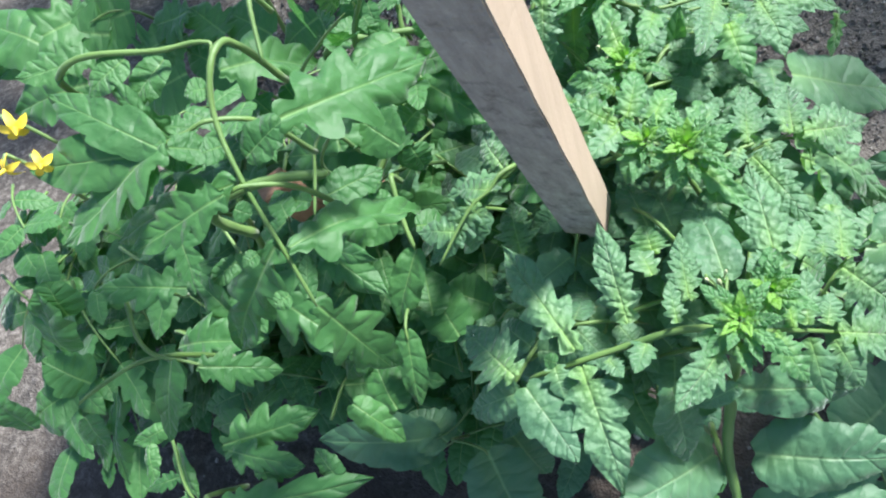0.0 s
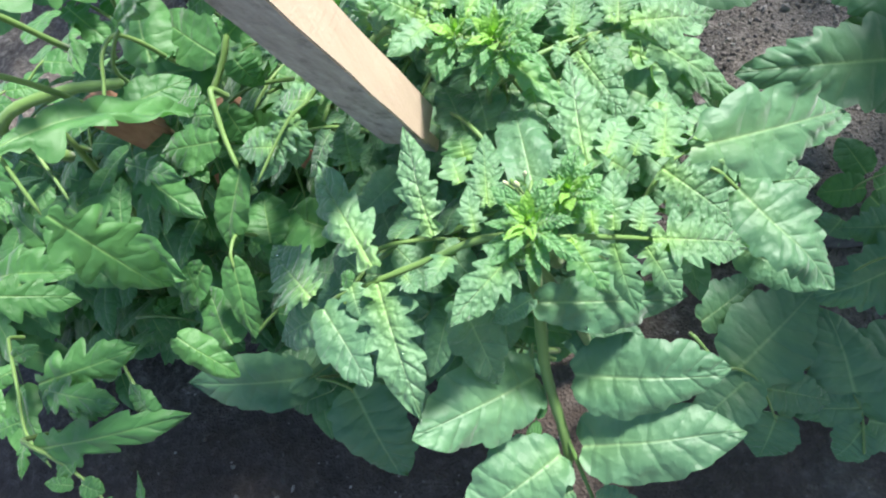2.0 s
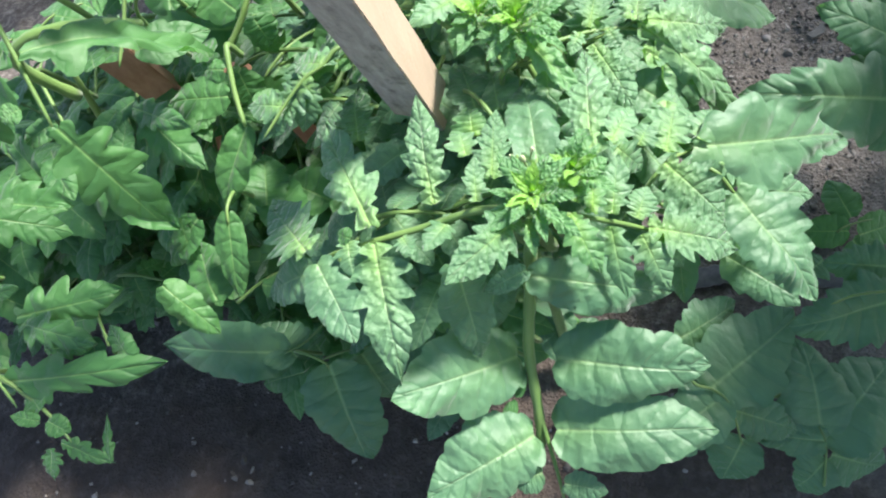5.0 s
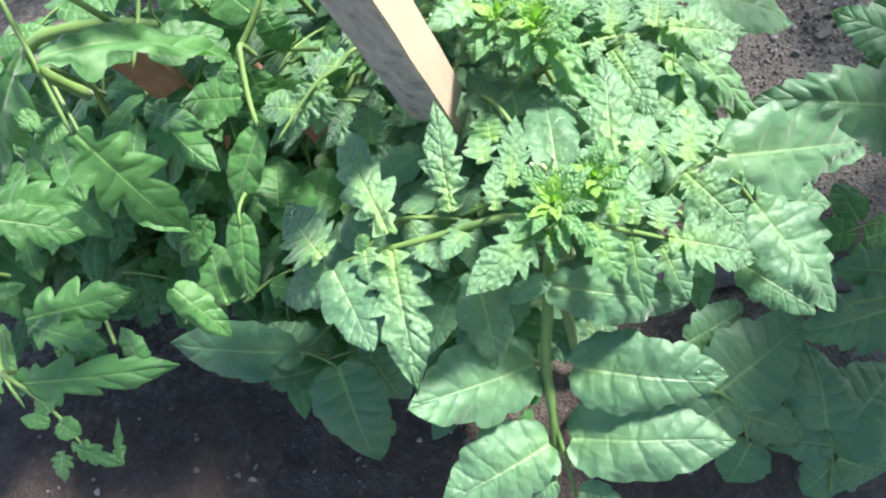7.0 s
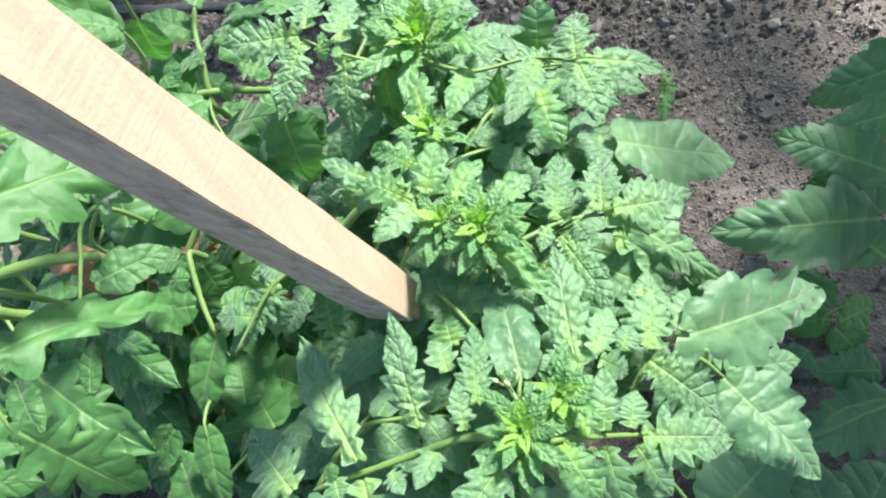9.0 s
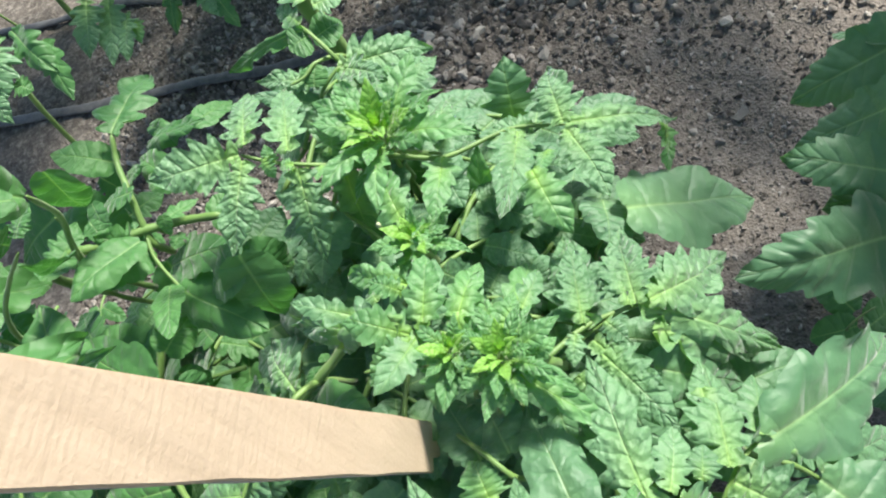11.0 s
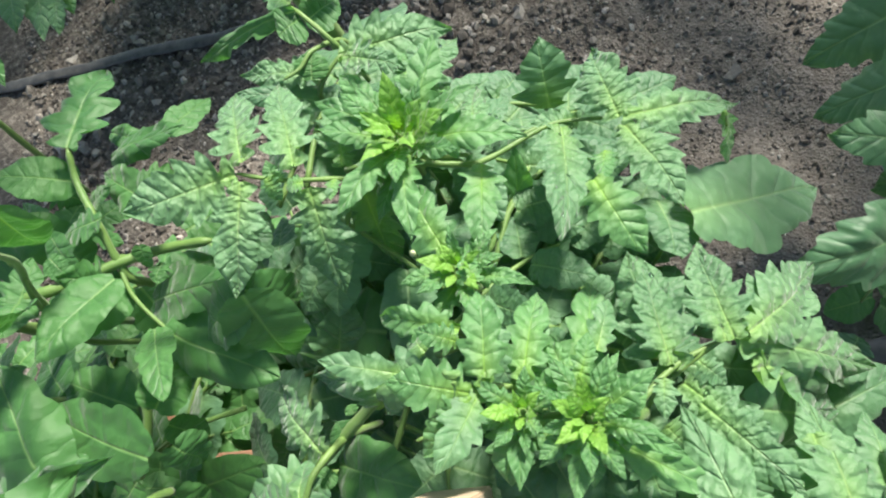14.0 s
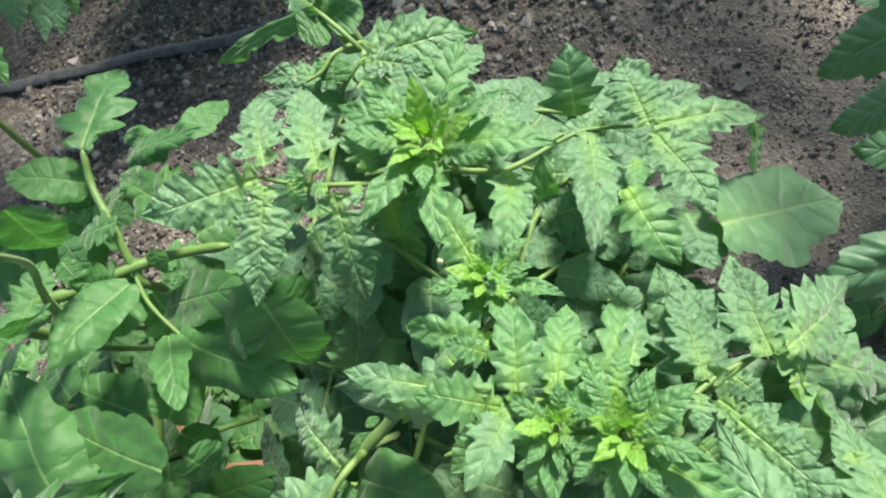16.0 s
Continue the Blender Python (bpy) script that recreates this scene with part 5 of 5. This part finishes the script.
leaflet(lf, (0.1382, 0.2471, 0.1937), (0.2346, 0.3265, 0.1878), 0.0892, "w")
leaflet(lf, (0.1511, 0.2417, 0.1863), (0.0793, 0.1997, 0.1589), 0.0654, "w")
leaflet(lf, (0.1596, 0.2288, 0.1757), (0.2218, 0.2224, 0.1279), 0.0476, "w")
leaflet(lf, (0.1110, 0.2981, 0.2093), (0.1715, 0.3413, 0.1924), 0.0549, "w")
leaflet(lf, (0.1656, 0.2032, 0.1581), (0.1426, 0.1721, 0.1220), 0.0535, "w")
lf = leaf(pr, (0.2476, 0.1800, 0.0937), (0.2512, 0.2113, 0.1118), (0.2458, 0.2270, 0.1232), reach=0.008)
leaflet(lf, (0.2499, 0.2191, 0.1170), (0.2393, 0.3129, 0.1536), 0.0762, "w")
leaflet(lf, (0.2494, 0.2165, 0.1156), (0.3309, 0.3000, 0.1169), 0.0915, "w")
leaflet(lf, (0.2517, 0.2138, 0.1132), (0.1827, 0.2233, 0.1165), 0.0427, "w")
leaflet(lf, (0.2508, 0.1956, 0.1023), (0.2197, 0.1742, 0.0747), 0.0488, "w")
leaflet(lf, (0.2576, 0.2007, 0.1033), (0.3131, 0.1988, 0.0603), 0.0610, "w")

pf = plant("distant tomato plant with drooping shaded leaves", (-0.75, 1.30, soil_height(-0.75, 1.30)))
lf = leaf(pf, (-0.5876, 1.1796, 0.5557), (-0.6137, 1.1536, 0.5438), (-0.6268, 1.1406, 0.5378))
leaflet(lf, (-0.6137, 1.1536, 0.5438), (-0.6965, 1.0398, 0.4826), 0.1039, "b")
leaflet(lf, (-0.5735, 1.1489, 0.5287), (-0.5970, 1.0644, 0.4724), 0.0779, "b")
leaflet(lf, (-0.6151, 1.1029, 0.5063), (-0.5883, 1.0489, 0.4583), 0.0519, "b")
leaflet(lf, (-0.6640, 1.1304, 0.5409), (-0.7262, 1.0505, 0.4992), 0.1125, "b")
leaflet(lf, (-0.5468, 1.1530, 0.5241), (-0.5082, 1.0918, 0.4674), 0.0571, "g")
leaflet(lf, (-0.5115, 1.1343, 0.5000), (-0.5047, 1.0595, 0.4422), 0.0416, "g")
leaflet(lf, (-0.6654, 1.0797, 0.5035), (-0.6190, 1.0452, 0.4644), 0.0519, "g")
leaflet(lf, (-0.5693, 1.0903, 0.4837), (-0.5476, 1.0805, 0.4702), 0.0346, "g")
lf = leaf(pf, (-0.5407, 1.5964, 0.3165), (-0.5818, 1.5639, 0.3006), (-0.6090, 1.5548, 0.2983))
leaflet(lf, (-0.5954, 1.5594, 0.2994), (-0.6285, 1.4477, 0.2300), 0.0711, "b")
leaflet(lf, (-0.5733, 1.5227, 0.2721), (-0.6014, 1.4473, 0.2260), 0.0610, "b")
leaflet(lf, (-0.5600, 1.5082, 0.2607), (-0.5628, 1.4664, 0.2334), 0.0346, "y")
leaflet(lf, (-0.6359, 1.5648, 0.3086), (-0.6688, 1.4721, 0.2517), 0.0711, "b")
leaflet(lf, (-0.4738, 1.5431, 0.2720), (-0.4952, 1.4605, 0.2202), 0.0407, "g")
leaflet(lf, (-0.3932, 1.4944, 0.2287), (-0.3714, 1.4387, 0.1888), 0.0407, "g")
leaflet(lf, (-0.4242, 1.5344, 0.2595), (-0.3981, 1.4676, 0.2116), 0.0508, "b")


lf = leaf(pl, (-0.2900, 0.4450, 0.5000), (-0.2800, 0.4380, 0.5060), reach=0.01)
leaflet(lf, (-0.2780, 0.4350, 0.5080), (-0.2050, 0.4300, 0.5140), 0.0420, "o")
lf = leaf(pl, (-0.5520, 0.2860, 0.4700), (-0.5220, 0.2300, 0.4700), (-0.4970, 0.1850, 0.4700), (-0.4570, 0.1500, 0.4700), r=(0.0024, 0.0014), reach=0.006)
leaflet(lf, (-0.5200, 0.2300, 0.4700), (-0.4950, 0.1800, 0.4550), 0.0200, "o")
leaflet(lf, (-0.5340, 0.2510, 0.4700), (-0.5730, 0.2370, 0.4700), 0.0200, "o")
leaflet(lf, (-0.5060, 0.1980, 0.4700), (-0.5460, 0.1880, 0.4700), 0.0170, "g")
leaflet(lf, (-0.4970, 0.1820, 0.4700), (-0.5010, 0.1460, 0.4600), 0.0140, "g")
leaflet(lf, (-0.5420, 0.2650, 0.4700), (-0.5090, 0.2720, 0.4700), 0.0160, "o")
leaflet(lf, (-0.5530, 0.2340, 0.4700), (-0.5490, 0.1930, 0.4500), 0.0180, "o")
pl_left = pl

UPPER = {bush.name: [bush.location + ob.matrix_basis.translation for lf in bush.children for ob in lf.children] for bush in (pa, pc, pb, pl)}

# ---- main stems ----
for bush, top, bend in ((pa, (0.015, 0.215, 0.60), (0.0, 0.27, 0.3)), (pc, (0.01, 0.345, 0.625), (0.03, 0.44, 0.3)), (pb, (-0.015, 0.51, 0.64), (-0.03, 0.56, 0.3)),
                      (pg, (-0.13, 0.84, 1.12), (-0.055, 0.70, 0.66)), (pl, (-0.37, 0.40, 0.64), (-0.45, 0.40, 0.3)), (pd, (0.70, 0.50, 1.25), (0.66, 0.6, 0.5)),
                      (pr, (0.16, 0.25, 0.185), (0.24, 0.26, 0.10)), (pf, (-0.66, 1.30, 0.5), (-0.72, 1.3, 0.3))):
    stem(bush, bush.location - Vector((0, 0, 0.03)), bend, top, r=(0.0105, 0.0065) if bush == pg else (0.0070, 0.0030))


# ---- lower foliage, filling the hedge as the camera sees it ----
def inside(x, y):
    """Limits in plan at crown height, set to fit the camera's view of the hedge."""
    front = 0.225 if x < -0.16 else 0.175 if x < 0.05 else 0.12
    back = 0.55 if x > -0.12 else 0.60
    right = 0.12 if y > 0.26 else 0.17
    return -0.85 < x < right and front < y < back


def lower_leaf(pl, start, turn, length, kind, rnd):
    d = Vector((math.cos(turn), math.sin(turn), 0))
    side = Vector((-d.y, d.x, 0))
    pts = [start + d * length * k + Vector((0, 0, 0.10 * length * math.sin(2.6 * k) - 0.35 * length * k * k)) for k in (0, 0.35, 0.7, 1.0)]
    lf = part("leaf", tube([rel(pl, p) for p in pts], 0.0022, 0.0011, sides=6, steps=4, material=STEM), pl)
    up = Vector((rnd.uniform(-0.3, 0.3), rnd.uniform(-0.5, 0.1), 1))
    size = length * rnd.uniform(0.42, 0.58)
    leaflet(lf, pts[3], pts[3] + d * size + Vector((0, 0, -0.3 * size)), size * 0.6, kind, face=up)
    for k, grow in ((1, 0.8), (2, 0.95)):
        for sg in (-1, 1):
            tip = pts[k] + (side * sg * 0.9 + d * rnd.uniform(0.2, 0.6)) * size * grow + Vector((0, 0, -rnd.uniform(0.1, 0.5) * size))
            leaflet(lf, pts[k] + side * sg * 0.004, tip, size * rnd.uniform(0.5, 0.62), kind, face=up + Vector((rnd.uniform(-0.4, 0.4), rnd.uniform(-0.4, 0.4), 0)))


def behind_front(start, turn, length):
    """Whether a low leaf keeps behind a limit that leaves the front soil clear in the camera's view."""
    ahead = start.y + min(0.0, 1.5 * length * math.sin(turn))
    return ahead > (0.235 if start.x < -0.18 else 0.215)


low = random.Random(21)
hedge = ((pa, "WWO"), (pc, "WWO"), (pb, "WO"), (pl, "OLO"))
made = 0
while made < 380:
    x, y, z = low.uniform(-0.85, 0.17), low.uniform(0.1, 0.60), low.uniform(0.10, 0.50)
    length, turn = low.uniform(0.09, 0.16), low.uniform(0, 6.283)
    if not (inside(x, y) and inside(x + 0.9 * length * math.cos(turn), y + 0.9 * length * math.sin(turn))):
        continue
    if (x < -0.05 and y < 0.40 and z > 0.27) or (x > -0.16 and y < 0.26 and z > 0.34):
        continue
    # shifted along the camera's line of sight, so low leaves stay within the outline
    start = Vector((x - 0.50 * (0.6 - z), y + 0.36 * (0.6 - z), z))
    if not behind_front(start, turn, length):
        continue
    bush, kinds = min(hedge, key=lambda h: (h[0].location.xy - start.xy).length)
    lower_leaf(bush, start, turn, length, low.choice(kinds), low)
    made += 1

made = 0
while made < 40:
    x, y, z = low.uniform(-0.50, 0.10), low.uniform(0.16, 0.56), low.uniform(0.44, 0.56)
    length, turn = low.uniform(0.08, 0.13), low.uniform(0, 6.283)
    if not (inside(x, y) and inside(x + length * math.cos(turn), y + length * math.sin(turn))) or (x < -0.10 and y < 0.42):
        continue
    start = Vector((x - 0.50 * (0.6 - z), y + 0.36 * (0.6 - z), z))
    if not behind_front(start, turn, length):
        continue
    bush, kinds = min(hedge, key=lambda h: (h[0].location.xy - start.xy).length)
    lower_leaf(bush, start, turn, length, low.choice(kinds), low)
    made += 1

# the shaded inside of the plant beside the stake
for k in range(44):
    start = Vector((low.uniform(-0.82, -0.36), low.uniform(0.40, 0.74), low.uniform(0.22, 0.44)))
    lower_leaf(pl, start, low.uniform(0, 6.283), low.uniform(0.10, 0.16), low.choice("OLO"), low)

# filler leaves under the upper ones, pushed away from the camera to close gaps
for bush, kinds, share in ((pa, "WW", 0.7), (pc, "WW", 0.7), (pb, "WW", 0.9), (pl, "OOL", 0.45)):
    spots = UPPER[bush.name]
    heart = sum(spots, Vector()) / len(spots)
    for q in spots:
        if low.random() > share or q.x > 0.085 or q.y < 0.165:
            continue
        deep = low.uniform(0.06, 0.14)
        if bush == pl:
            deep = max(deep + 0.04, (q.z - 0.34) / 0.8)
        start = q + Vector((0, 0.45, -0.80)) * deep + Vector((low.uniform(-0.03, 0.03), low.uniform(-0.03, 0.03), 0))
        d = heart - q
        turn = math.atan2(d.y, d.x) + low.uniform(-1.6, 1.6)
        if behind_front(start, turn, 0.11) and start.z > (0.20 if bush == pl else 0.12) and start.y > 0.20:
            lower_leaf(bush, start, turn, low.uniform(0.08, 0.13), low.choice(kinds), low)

# unseen crown for the plant beside the path, added to shade leaves and soil
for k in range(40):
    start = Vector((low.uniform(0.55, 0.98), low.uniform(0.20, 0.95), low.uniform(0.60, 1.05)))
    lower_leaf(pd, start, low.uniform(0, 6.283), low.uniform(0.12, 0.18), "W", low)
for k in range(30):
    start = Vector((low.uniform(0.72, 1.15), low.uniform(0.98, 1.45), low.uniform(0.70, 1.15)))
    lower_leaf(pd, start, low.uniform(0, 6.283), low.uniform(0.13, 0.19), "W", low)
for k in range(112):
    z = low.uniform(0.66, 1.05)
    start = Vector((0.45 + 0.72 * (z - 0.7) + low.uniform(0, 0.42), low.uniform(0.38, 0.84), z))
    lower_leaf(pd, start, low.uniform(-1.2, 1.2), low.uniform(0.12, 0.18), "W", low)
for k in range(60):
    start = Vector((low.uniform(0.47, 0.85), low.uniform(0.0, 0.50), low.uniform(0.22, 0.62)))
    lower_leaf(pd, start, low.uniform(-1.4, 1.4), low.uniform(0.12, 0.17), "W", low)
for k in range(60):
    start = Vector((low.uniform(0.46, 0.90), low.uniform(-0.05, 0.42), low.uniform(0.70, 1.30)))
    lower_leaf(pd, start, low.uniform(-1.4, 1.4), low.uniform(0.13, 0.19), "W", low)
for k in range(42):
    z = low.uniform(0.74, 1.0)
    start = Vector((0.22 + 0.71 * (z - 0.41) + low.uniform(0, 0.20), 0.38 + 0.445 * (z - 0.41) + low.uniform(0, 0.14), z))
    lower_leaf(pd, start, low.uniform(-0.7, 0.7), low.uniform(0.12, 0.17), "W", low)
for k in range(44):
    start = Vector((low.uniform(-0.24, 0.0), low.uniform(0.66, 0.84), low.uniform(0.92, 1.08)))
    lower_leaf(pg, start, low.uniform(1.2, 3.6), low.uniform(0.09, 0.13), "W", low)
for fx, fy, many in ((-0.95, 2.05, 60), (-0.30, 2.0, 66), (0.32, 1.98, 50)):
    bush = plant("leafy tomato plant added beyond the view to shade the soil", (fx, fy, soil_height(fx, fy)), "tomato plants of the next row")
    stem(bush, (fx, fy, -0.03), (fx + 0.02, fy, 0.4), (fx, fy - 0.03, 0.85), r=(0.009, 0.005))
    for k in range(many):
        z = low.uniform(0.45, 1.0)
        turn = low.uniform(0, 6.283)
        start = Vector((fx, fy, z)) + Vector((math.cos(turn), math.sin(turn), 0)) * low.uniform(0.02, 0.30)
        lower_leaf(bush, start, turn, low.uniform(0.16, 0.27), "W", low)


# ---- drip hoses ----
def hose_material():
    m, n, l, p = shader("black_pe_hose")
    co = n.new("ShaderNodeTexCoord")
    dust = put(n, "TexNoise", Scale=30.0, Detail=6.0, Roughness=0.7)
    l.new(co.outputs["Object"], dust.inputs["Vector"])
    l.new(ramp(n, l, dust.outputs[0], ((0.35, (0.030, 0.030, 0.031)), (0.75, (0.135, 0.130, 0.122)))), p.inputs["Base Color"])
    p.inputs["Roughness"].default_value = 0.55
    return m


HOSE = hose_material()


def hose(*points):
    """A limp, flattened hose lying along the soil."""
    pts = [(x, y, 0) for x, y in points]
    me = tube(pts, 0.0155, 0.0155, sides=14, steps=12, name="drip_hose", material=HOSE)
    for v in me.vertices:
        v.co.z = v.co.z * 0.42 + 0.020 * noise.noise(Vector((v.co.x * 2.2, v.co.y * 2.2, 0))) + 0.010 * noise.noise(Vector((v.co.x * 7, v.co.y * 7, 3))) + 0.011
    return tagged(new("drip_hose", me), "dusty flat dark grey irrigation hose on the soil", "hose", "irrigation hoses")


hose((-1.60, 2.02), (-1.15, 1.80), (-0.93, 1.715), (-0.62, 1.597), (-0.31, 1.484), (-0.12, 1.472), (0.05, 1.42), (0.30, 1.36), (0.7, 1.33))
hose((-0.358, 0.569), (0.142, 0.469), (0.197, 0.471), (0.497, 0.431), (0.997, 0.371))
hose((-1.5, 2.35), (-0.83, 2.065), (-0.62, 1.955), (-0.2, 1.80), (0.4, 1.72))


# ---- growing tips ----
def tip_cluster(pl, at, size, many, rnd, lean=(0, -0.15, 1)):
    """A rosette of small young leaflets round a growing point."""
    at, axis = Vector(at), Vector(lean).normalized()
    lf = part("growing_tip", tube([rel(pl, at - axis * size * 1.2), rel(pl, at - axis * size * 0.4), rel(pl, at + axis * size * 0.2)], 0.003, 0.0012, sides=7, material=STEM_PALE), pl)
    u = axis.orthogonal().normalized()
    w = axis.cross(u)
    for k in range(many):
        a = 2.399 * k + rnd.uniform(-0.3, 0.3)
        out = u * math.cos(a) + w * math.sin(a)
        f = k / many
        d = (out * (0.45 + 0.9 * f) + axis * (1.0 - 1.0 * f)).normalized()
        long = size * (0.35 + 0.70 * f) * rnd.uniform(0.75, 1.25)
        b = at + out * size * (0.06 + 0.10 * f) + axis * size * (0.20 - 0.35 * f)
        leaflet(lf, b, b + d * long, long * rnd.uniform(0.36, 0.50), "t" if f < 0.4 else "y", face=axis * 1.2 - out * rnd.uniform(0.1, 0.8))


tips = random.Random(8)
tip_cluster(pa, (0.028, 0.205, 0.632), 0.030, 24, tips)
tip_cluster(pa, (0.050, 0.225, 0.625), 0.026, 18, tips)
tip_cluster(pc, (0.018, 0.338, 0.640), 0.032, 24, tips)
tip_cluster(pc, (-0.008, 0.352, 0.640), 0.025, 16, tips)
tip_cluster(pb, (-0.015, 0.512, 0.655), 0.050, 26, tips)
tip_cluster(pb, (-0.012, 0.432, 0.640), 0.030, 18, tips)


# ---- short stakes among the plants ----
def short_stake(top, side, deep, turn, lean, material=None, label="short brown wooden stake half hidden by leaves"):
    top = Vector(top)
    foot = Vector((top.x + lean[0], top.y + lean[1], soil_height(top.x, top.y)))
    up = (top - foot).normalized()
    ax = Vector((math.cos(turn), math.sin(turn), 0))
    ax = (ax - up * ax.dot(up)).normalized()
    ay = up.cross(ax)
    long = (top - foot).length
    bm = bmesh.new()
    rings = []
    for d, k in ((-0.05, 0.3), (0.0, 1), (long * 0.5, 1), (long, 1)):
        rings.append([bm.verts.new(up * d + ax * side * a * k / 2 + ay * deep * b * k / 2) for a, b in ((-1, -1), (1, -1), (1, 1), (-1, 1))])
    for r, q in zip(rings, rings[1:]):
        for k in range(4):
            bm.faces.new((r[k], r[(k + 1) % 4], q[(k + 1) % 4], q[k]))
    bm.faces.new(rings[0][::-1])
    bm.faces.new(rings[-1])
    bmesh.ops.recalc_face_normals(bm, faces=bm.faces)
    bmesh.ops.bevel(bm, geom=bm.edges[:], offset=0.0012, segments=2, affect="EDGES")
    me = bpy.data.meshes.new("support_stake")
    bm.to_mesh(me)
    bm.free()
    me.materials.append(material or WOOD_BROWN)
    ob = new("support_stake", me)
    ob.location = foot
    return tagged(ob, label, "stake", "short stakes in the bed")


WOOD_BROWN = wood_material("brown_stake_wood", (0.26, 0.13, 0.075), (0.46, 0.27, 0.18), (0.38, 0.21, 0.135))
short_stake((-0.343, 0.415, 0.618), 0.030, 0.020, 0.5, (-0.05, 0.20))
short_stake((-0.318, 0.505, 0.490), 0.036, 0.014, 0.2, (-0.04, 0.16))
short_stake((-0.248, 0.445, 0.500), 0.020, 0.014, 0.7, (-0.04, 0.14))



# ---- blossom ----
def petal_material():
    m, n, l, p = shader("yellow_petal")
    co = n.new("ShaderNodeTexCoord")
    no = put(n, "TexNoise", Scale=160.0, Detail=3.0)
    l.new(co.outputs["Object"], no.inputs["Vector"])
    l.new(ramp(n, l, no.outputs[0], ((0.3, (0.72, 0.50, 0.02)), (0.7, (0.85, 0.68, 0.06)))), p.inputs["Base Color"])
    p.inputs["Roughness"].default_value = 0.5
    return m


PETAL = petal_material()


def blossom(pl, at, size, nod):
    """A tomato flower: a star of swept-back petals round a cone of anthers, on a bent stalk with its calyx."""
    at, nod = Vector(at), Vector(nod).normalized()
    fl = part("blossom", tube([rel(pl, at + Vector((0.01, 0.01, -0.05))), rel(pl, at - nod * size * 0.8 + Vector((0, 0, 0.006))), rel(pl, at)], 0.0011, 0.0014, sides=6, material=STEM_PALE), pl,
              "open yellow star-shaped tomato blossom")
    u = nod.orthogonal().normalized()
    w = nod.cross(u)
    part("anther_cone", tube([rel(pl, at), rel(pl, at + nod * size * 0.4), rel(pl, at + nod * size * 0.75)], size * 0.16, size * 0.04, sides=8, material=PETAL), fl)
    for k in range(5):
        a = 2 * math.pi * k / 5
        out = u * math.cos(a) + w * math.sin(a)
        perp = nod.cross(out)
        bm = bmesh.new()
        rows = []
        for i in range(7):
            t = i / 6
            c = rel(pl, at) + out * size * t * (1 - 0.25 * t) - nod * size * 0.75 * t * t
            h = size * 0.20 * math.sin(math.pi * (0.12 + 0.88 * t)) ** 0.8
            rows.append([bm.verts.new(c + perp * h * q + nod * size * 0.05 * abs(q)) for q in (-1, 0, 1)])
        for r, q in zip(rows, rows[1:]):
            for j in range(2):
                bm.faces.new((r[j], r[j + 1], q[j + 1], q[j]))
        ob = part("petal", bm, fl, material=PETAL)
        smooth(ob.data)


blossom(pl_left, (-0.342, 0.281, 0.866), 0.013, (0.4, -0.5, 0.1))
blossom(pl_left, (-0.330, 0.262, 0.852), 0.011, (0.5, -0.6, 0.3))
blossom(pl_left, (-0.352, 0.262, 0.856), 0.010, (-0.2, -0.6, 0.2))


# ---- small buds and water drops ----
def bud(pl, at, size, axis):
    at, axis = Vector(at), Vector(axis).normalized()
    ob = part("bud", tube([rel(pl, at - axis * size * 3), rel(pl, at - axis * size), rel(pl, at)], size * 0.25, size * 0.3, sides=6, material=STEM_PALE), pl)
    bm = bmesh.new()
    bmesh.ops.create_icosphere(bm, subdivisions=2, radius=size)
    for v in bm.verts:
        v.co = Vector((v.co.x * 0.62, v.co.y * 0.62, v.co.z * (1.25 if v.co.z > 0 else 0.8)))
        v.co = axis.to_track_quat("Z", "Y") @ v.co + rel(pl, at)
    head = part("bud_head", bm, ob, material=BUD)
    smooth(head.data)


BUD = stem_material("pale_bud", (0.34, 0.40, 0.20), (0.55, 0.58, 0.36))
bud(pb, (-0.031, 0.448, 0.648), 0.0032, (0.1, -0.3, 1))
bud(pb, (-0.026, 0.440, 0.643), 0.0022, (0.5, -0.3, 1))
bud(pa, (0.021, 0.236, 0.628), 0.0028, (-0.2, 0.2, 1))
bud(pa, (0.014, 0.240, 0.626), 0.0024, (-0.5, 0.1, 1))
bud(pa, (0.026, 0.243, 0.627), 0.0020, (0.3, 0.3, 1))


def drop_mesh():
    bm = bmesh.new()
    bmesh.ops.create_icosphere(bm, subdivisions=2, radius=1)
    for v in bm.verts:
        v.co.z = max(v.co.z, -0.25) * 0.6
    me = bpy.data.meshes.new("water_drop")
    bm.to_mesh(me)
    bm.free()
    m, n, l, p = shader("water")
    p.inputs["Base Color"].default_value = (0.95, 1.0, 0.97, 1)
    p.inputs["Roughness"].default_value = 0.02
    p.inputs["IOR"].default_value = 1.33
    p.inputs["Transmission Weight"].default_value = 1.0
    me.materials.append(m)
    return smooth(me)


DROP = drop_mesh()
wet = random.Random(4)
for bush, many in ((pb, 34), (pc, 34), (pa, 18)):
    blades = [ob for lf in bush.children for ob in lf.children if ob.data.name.startswith(("leaflet_b", "leaflet_w"))]
    for k in range(many):
        ob = wet.choice(blades)
        v = ob.data.vertices[wet.randrange(len(ob.data.vertices))].co
        lf = ob.parent
        at = ob.matrix_basis @ v
        d = part("water_drop", DROP, lf)
        up = (ob.matrix_basis.to_3x3() @ Vector((0, 0, 1))).normalized()
        size = wet.uniform(0.0008, 0.0017)
        d.matrix_basis = Matrix.Translation(at) @ up.to_track_quat("Z", "Y").to_matrix().to_4x4() @ Matrix.Scale(size, 4)
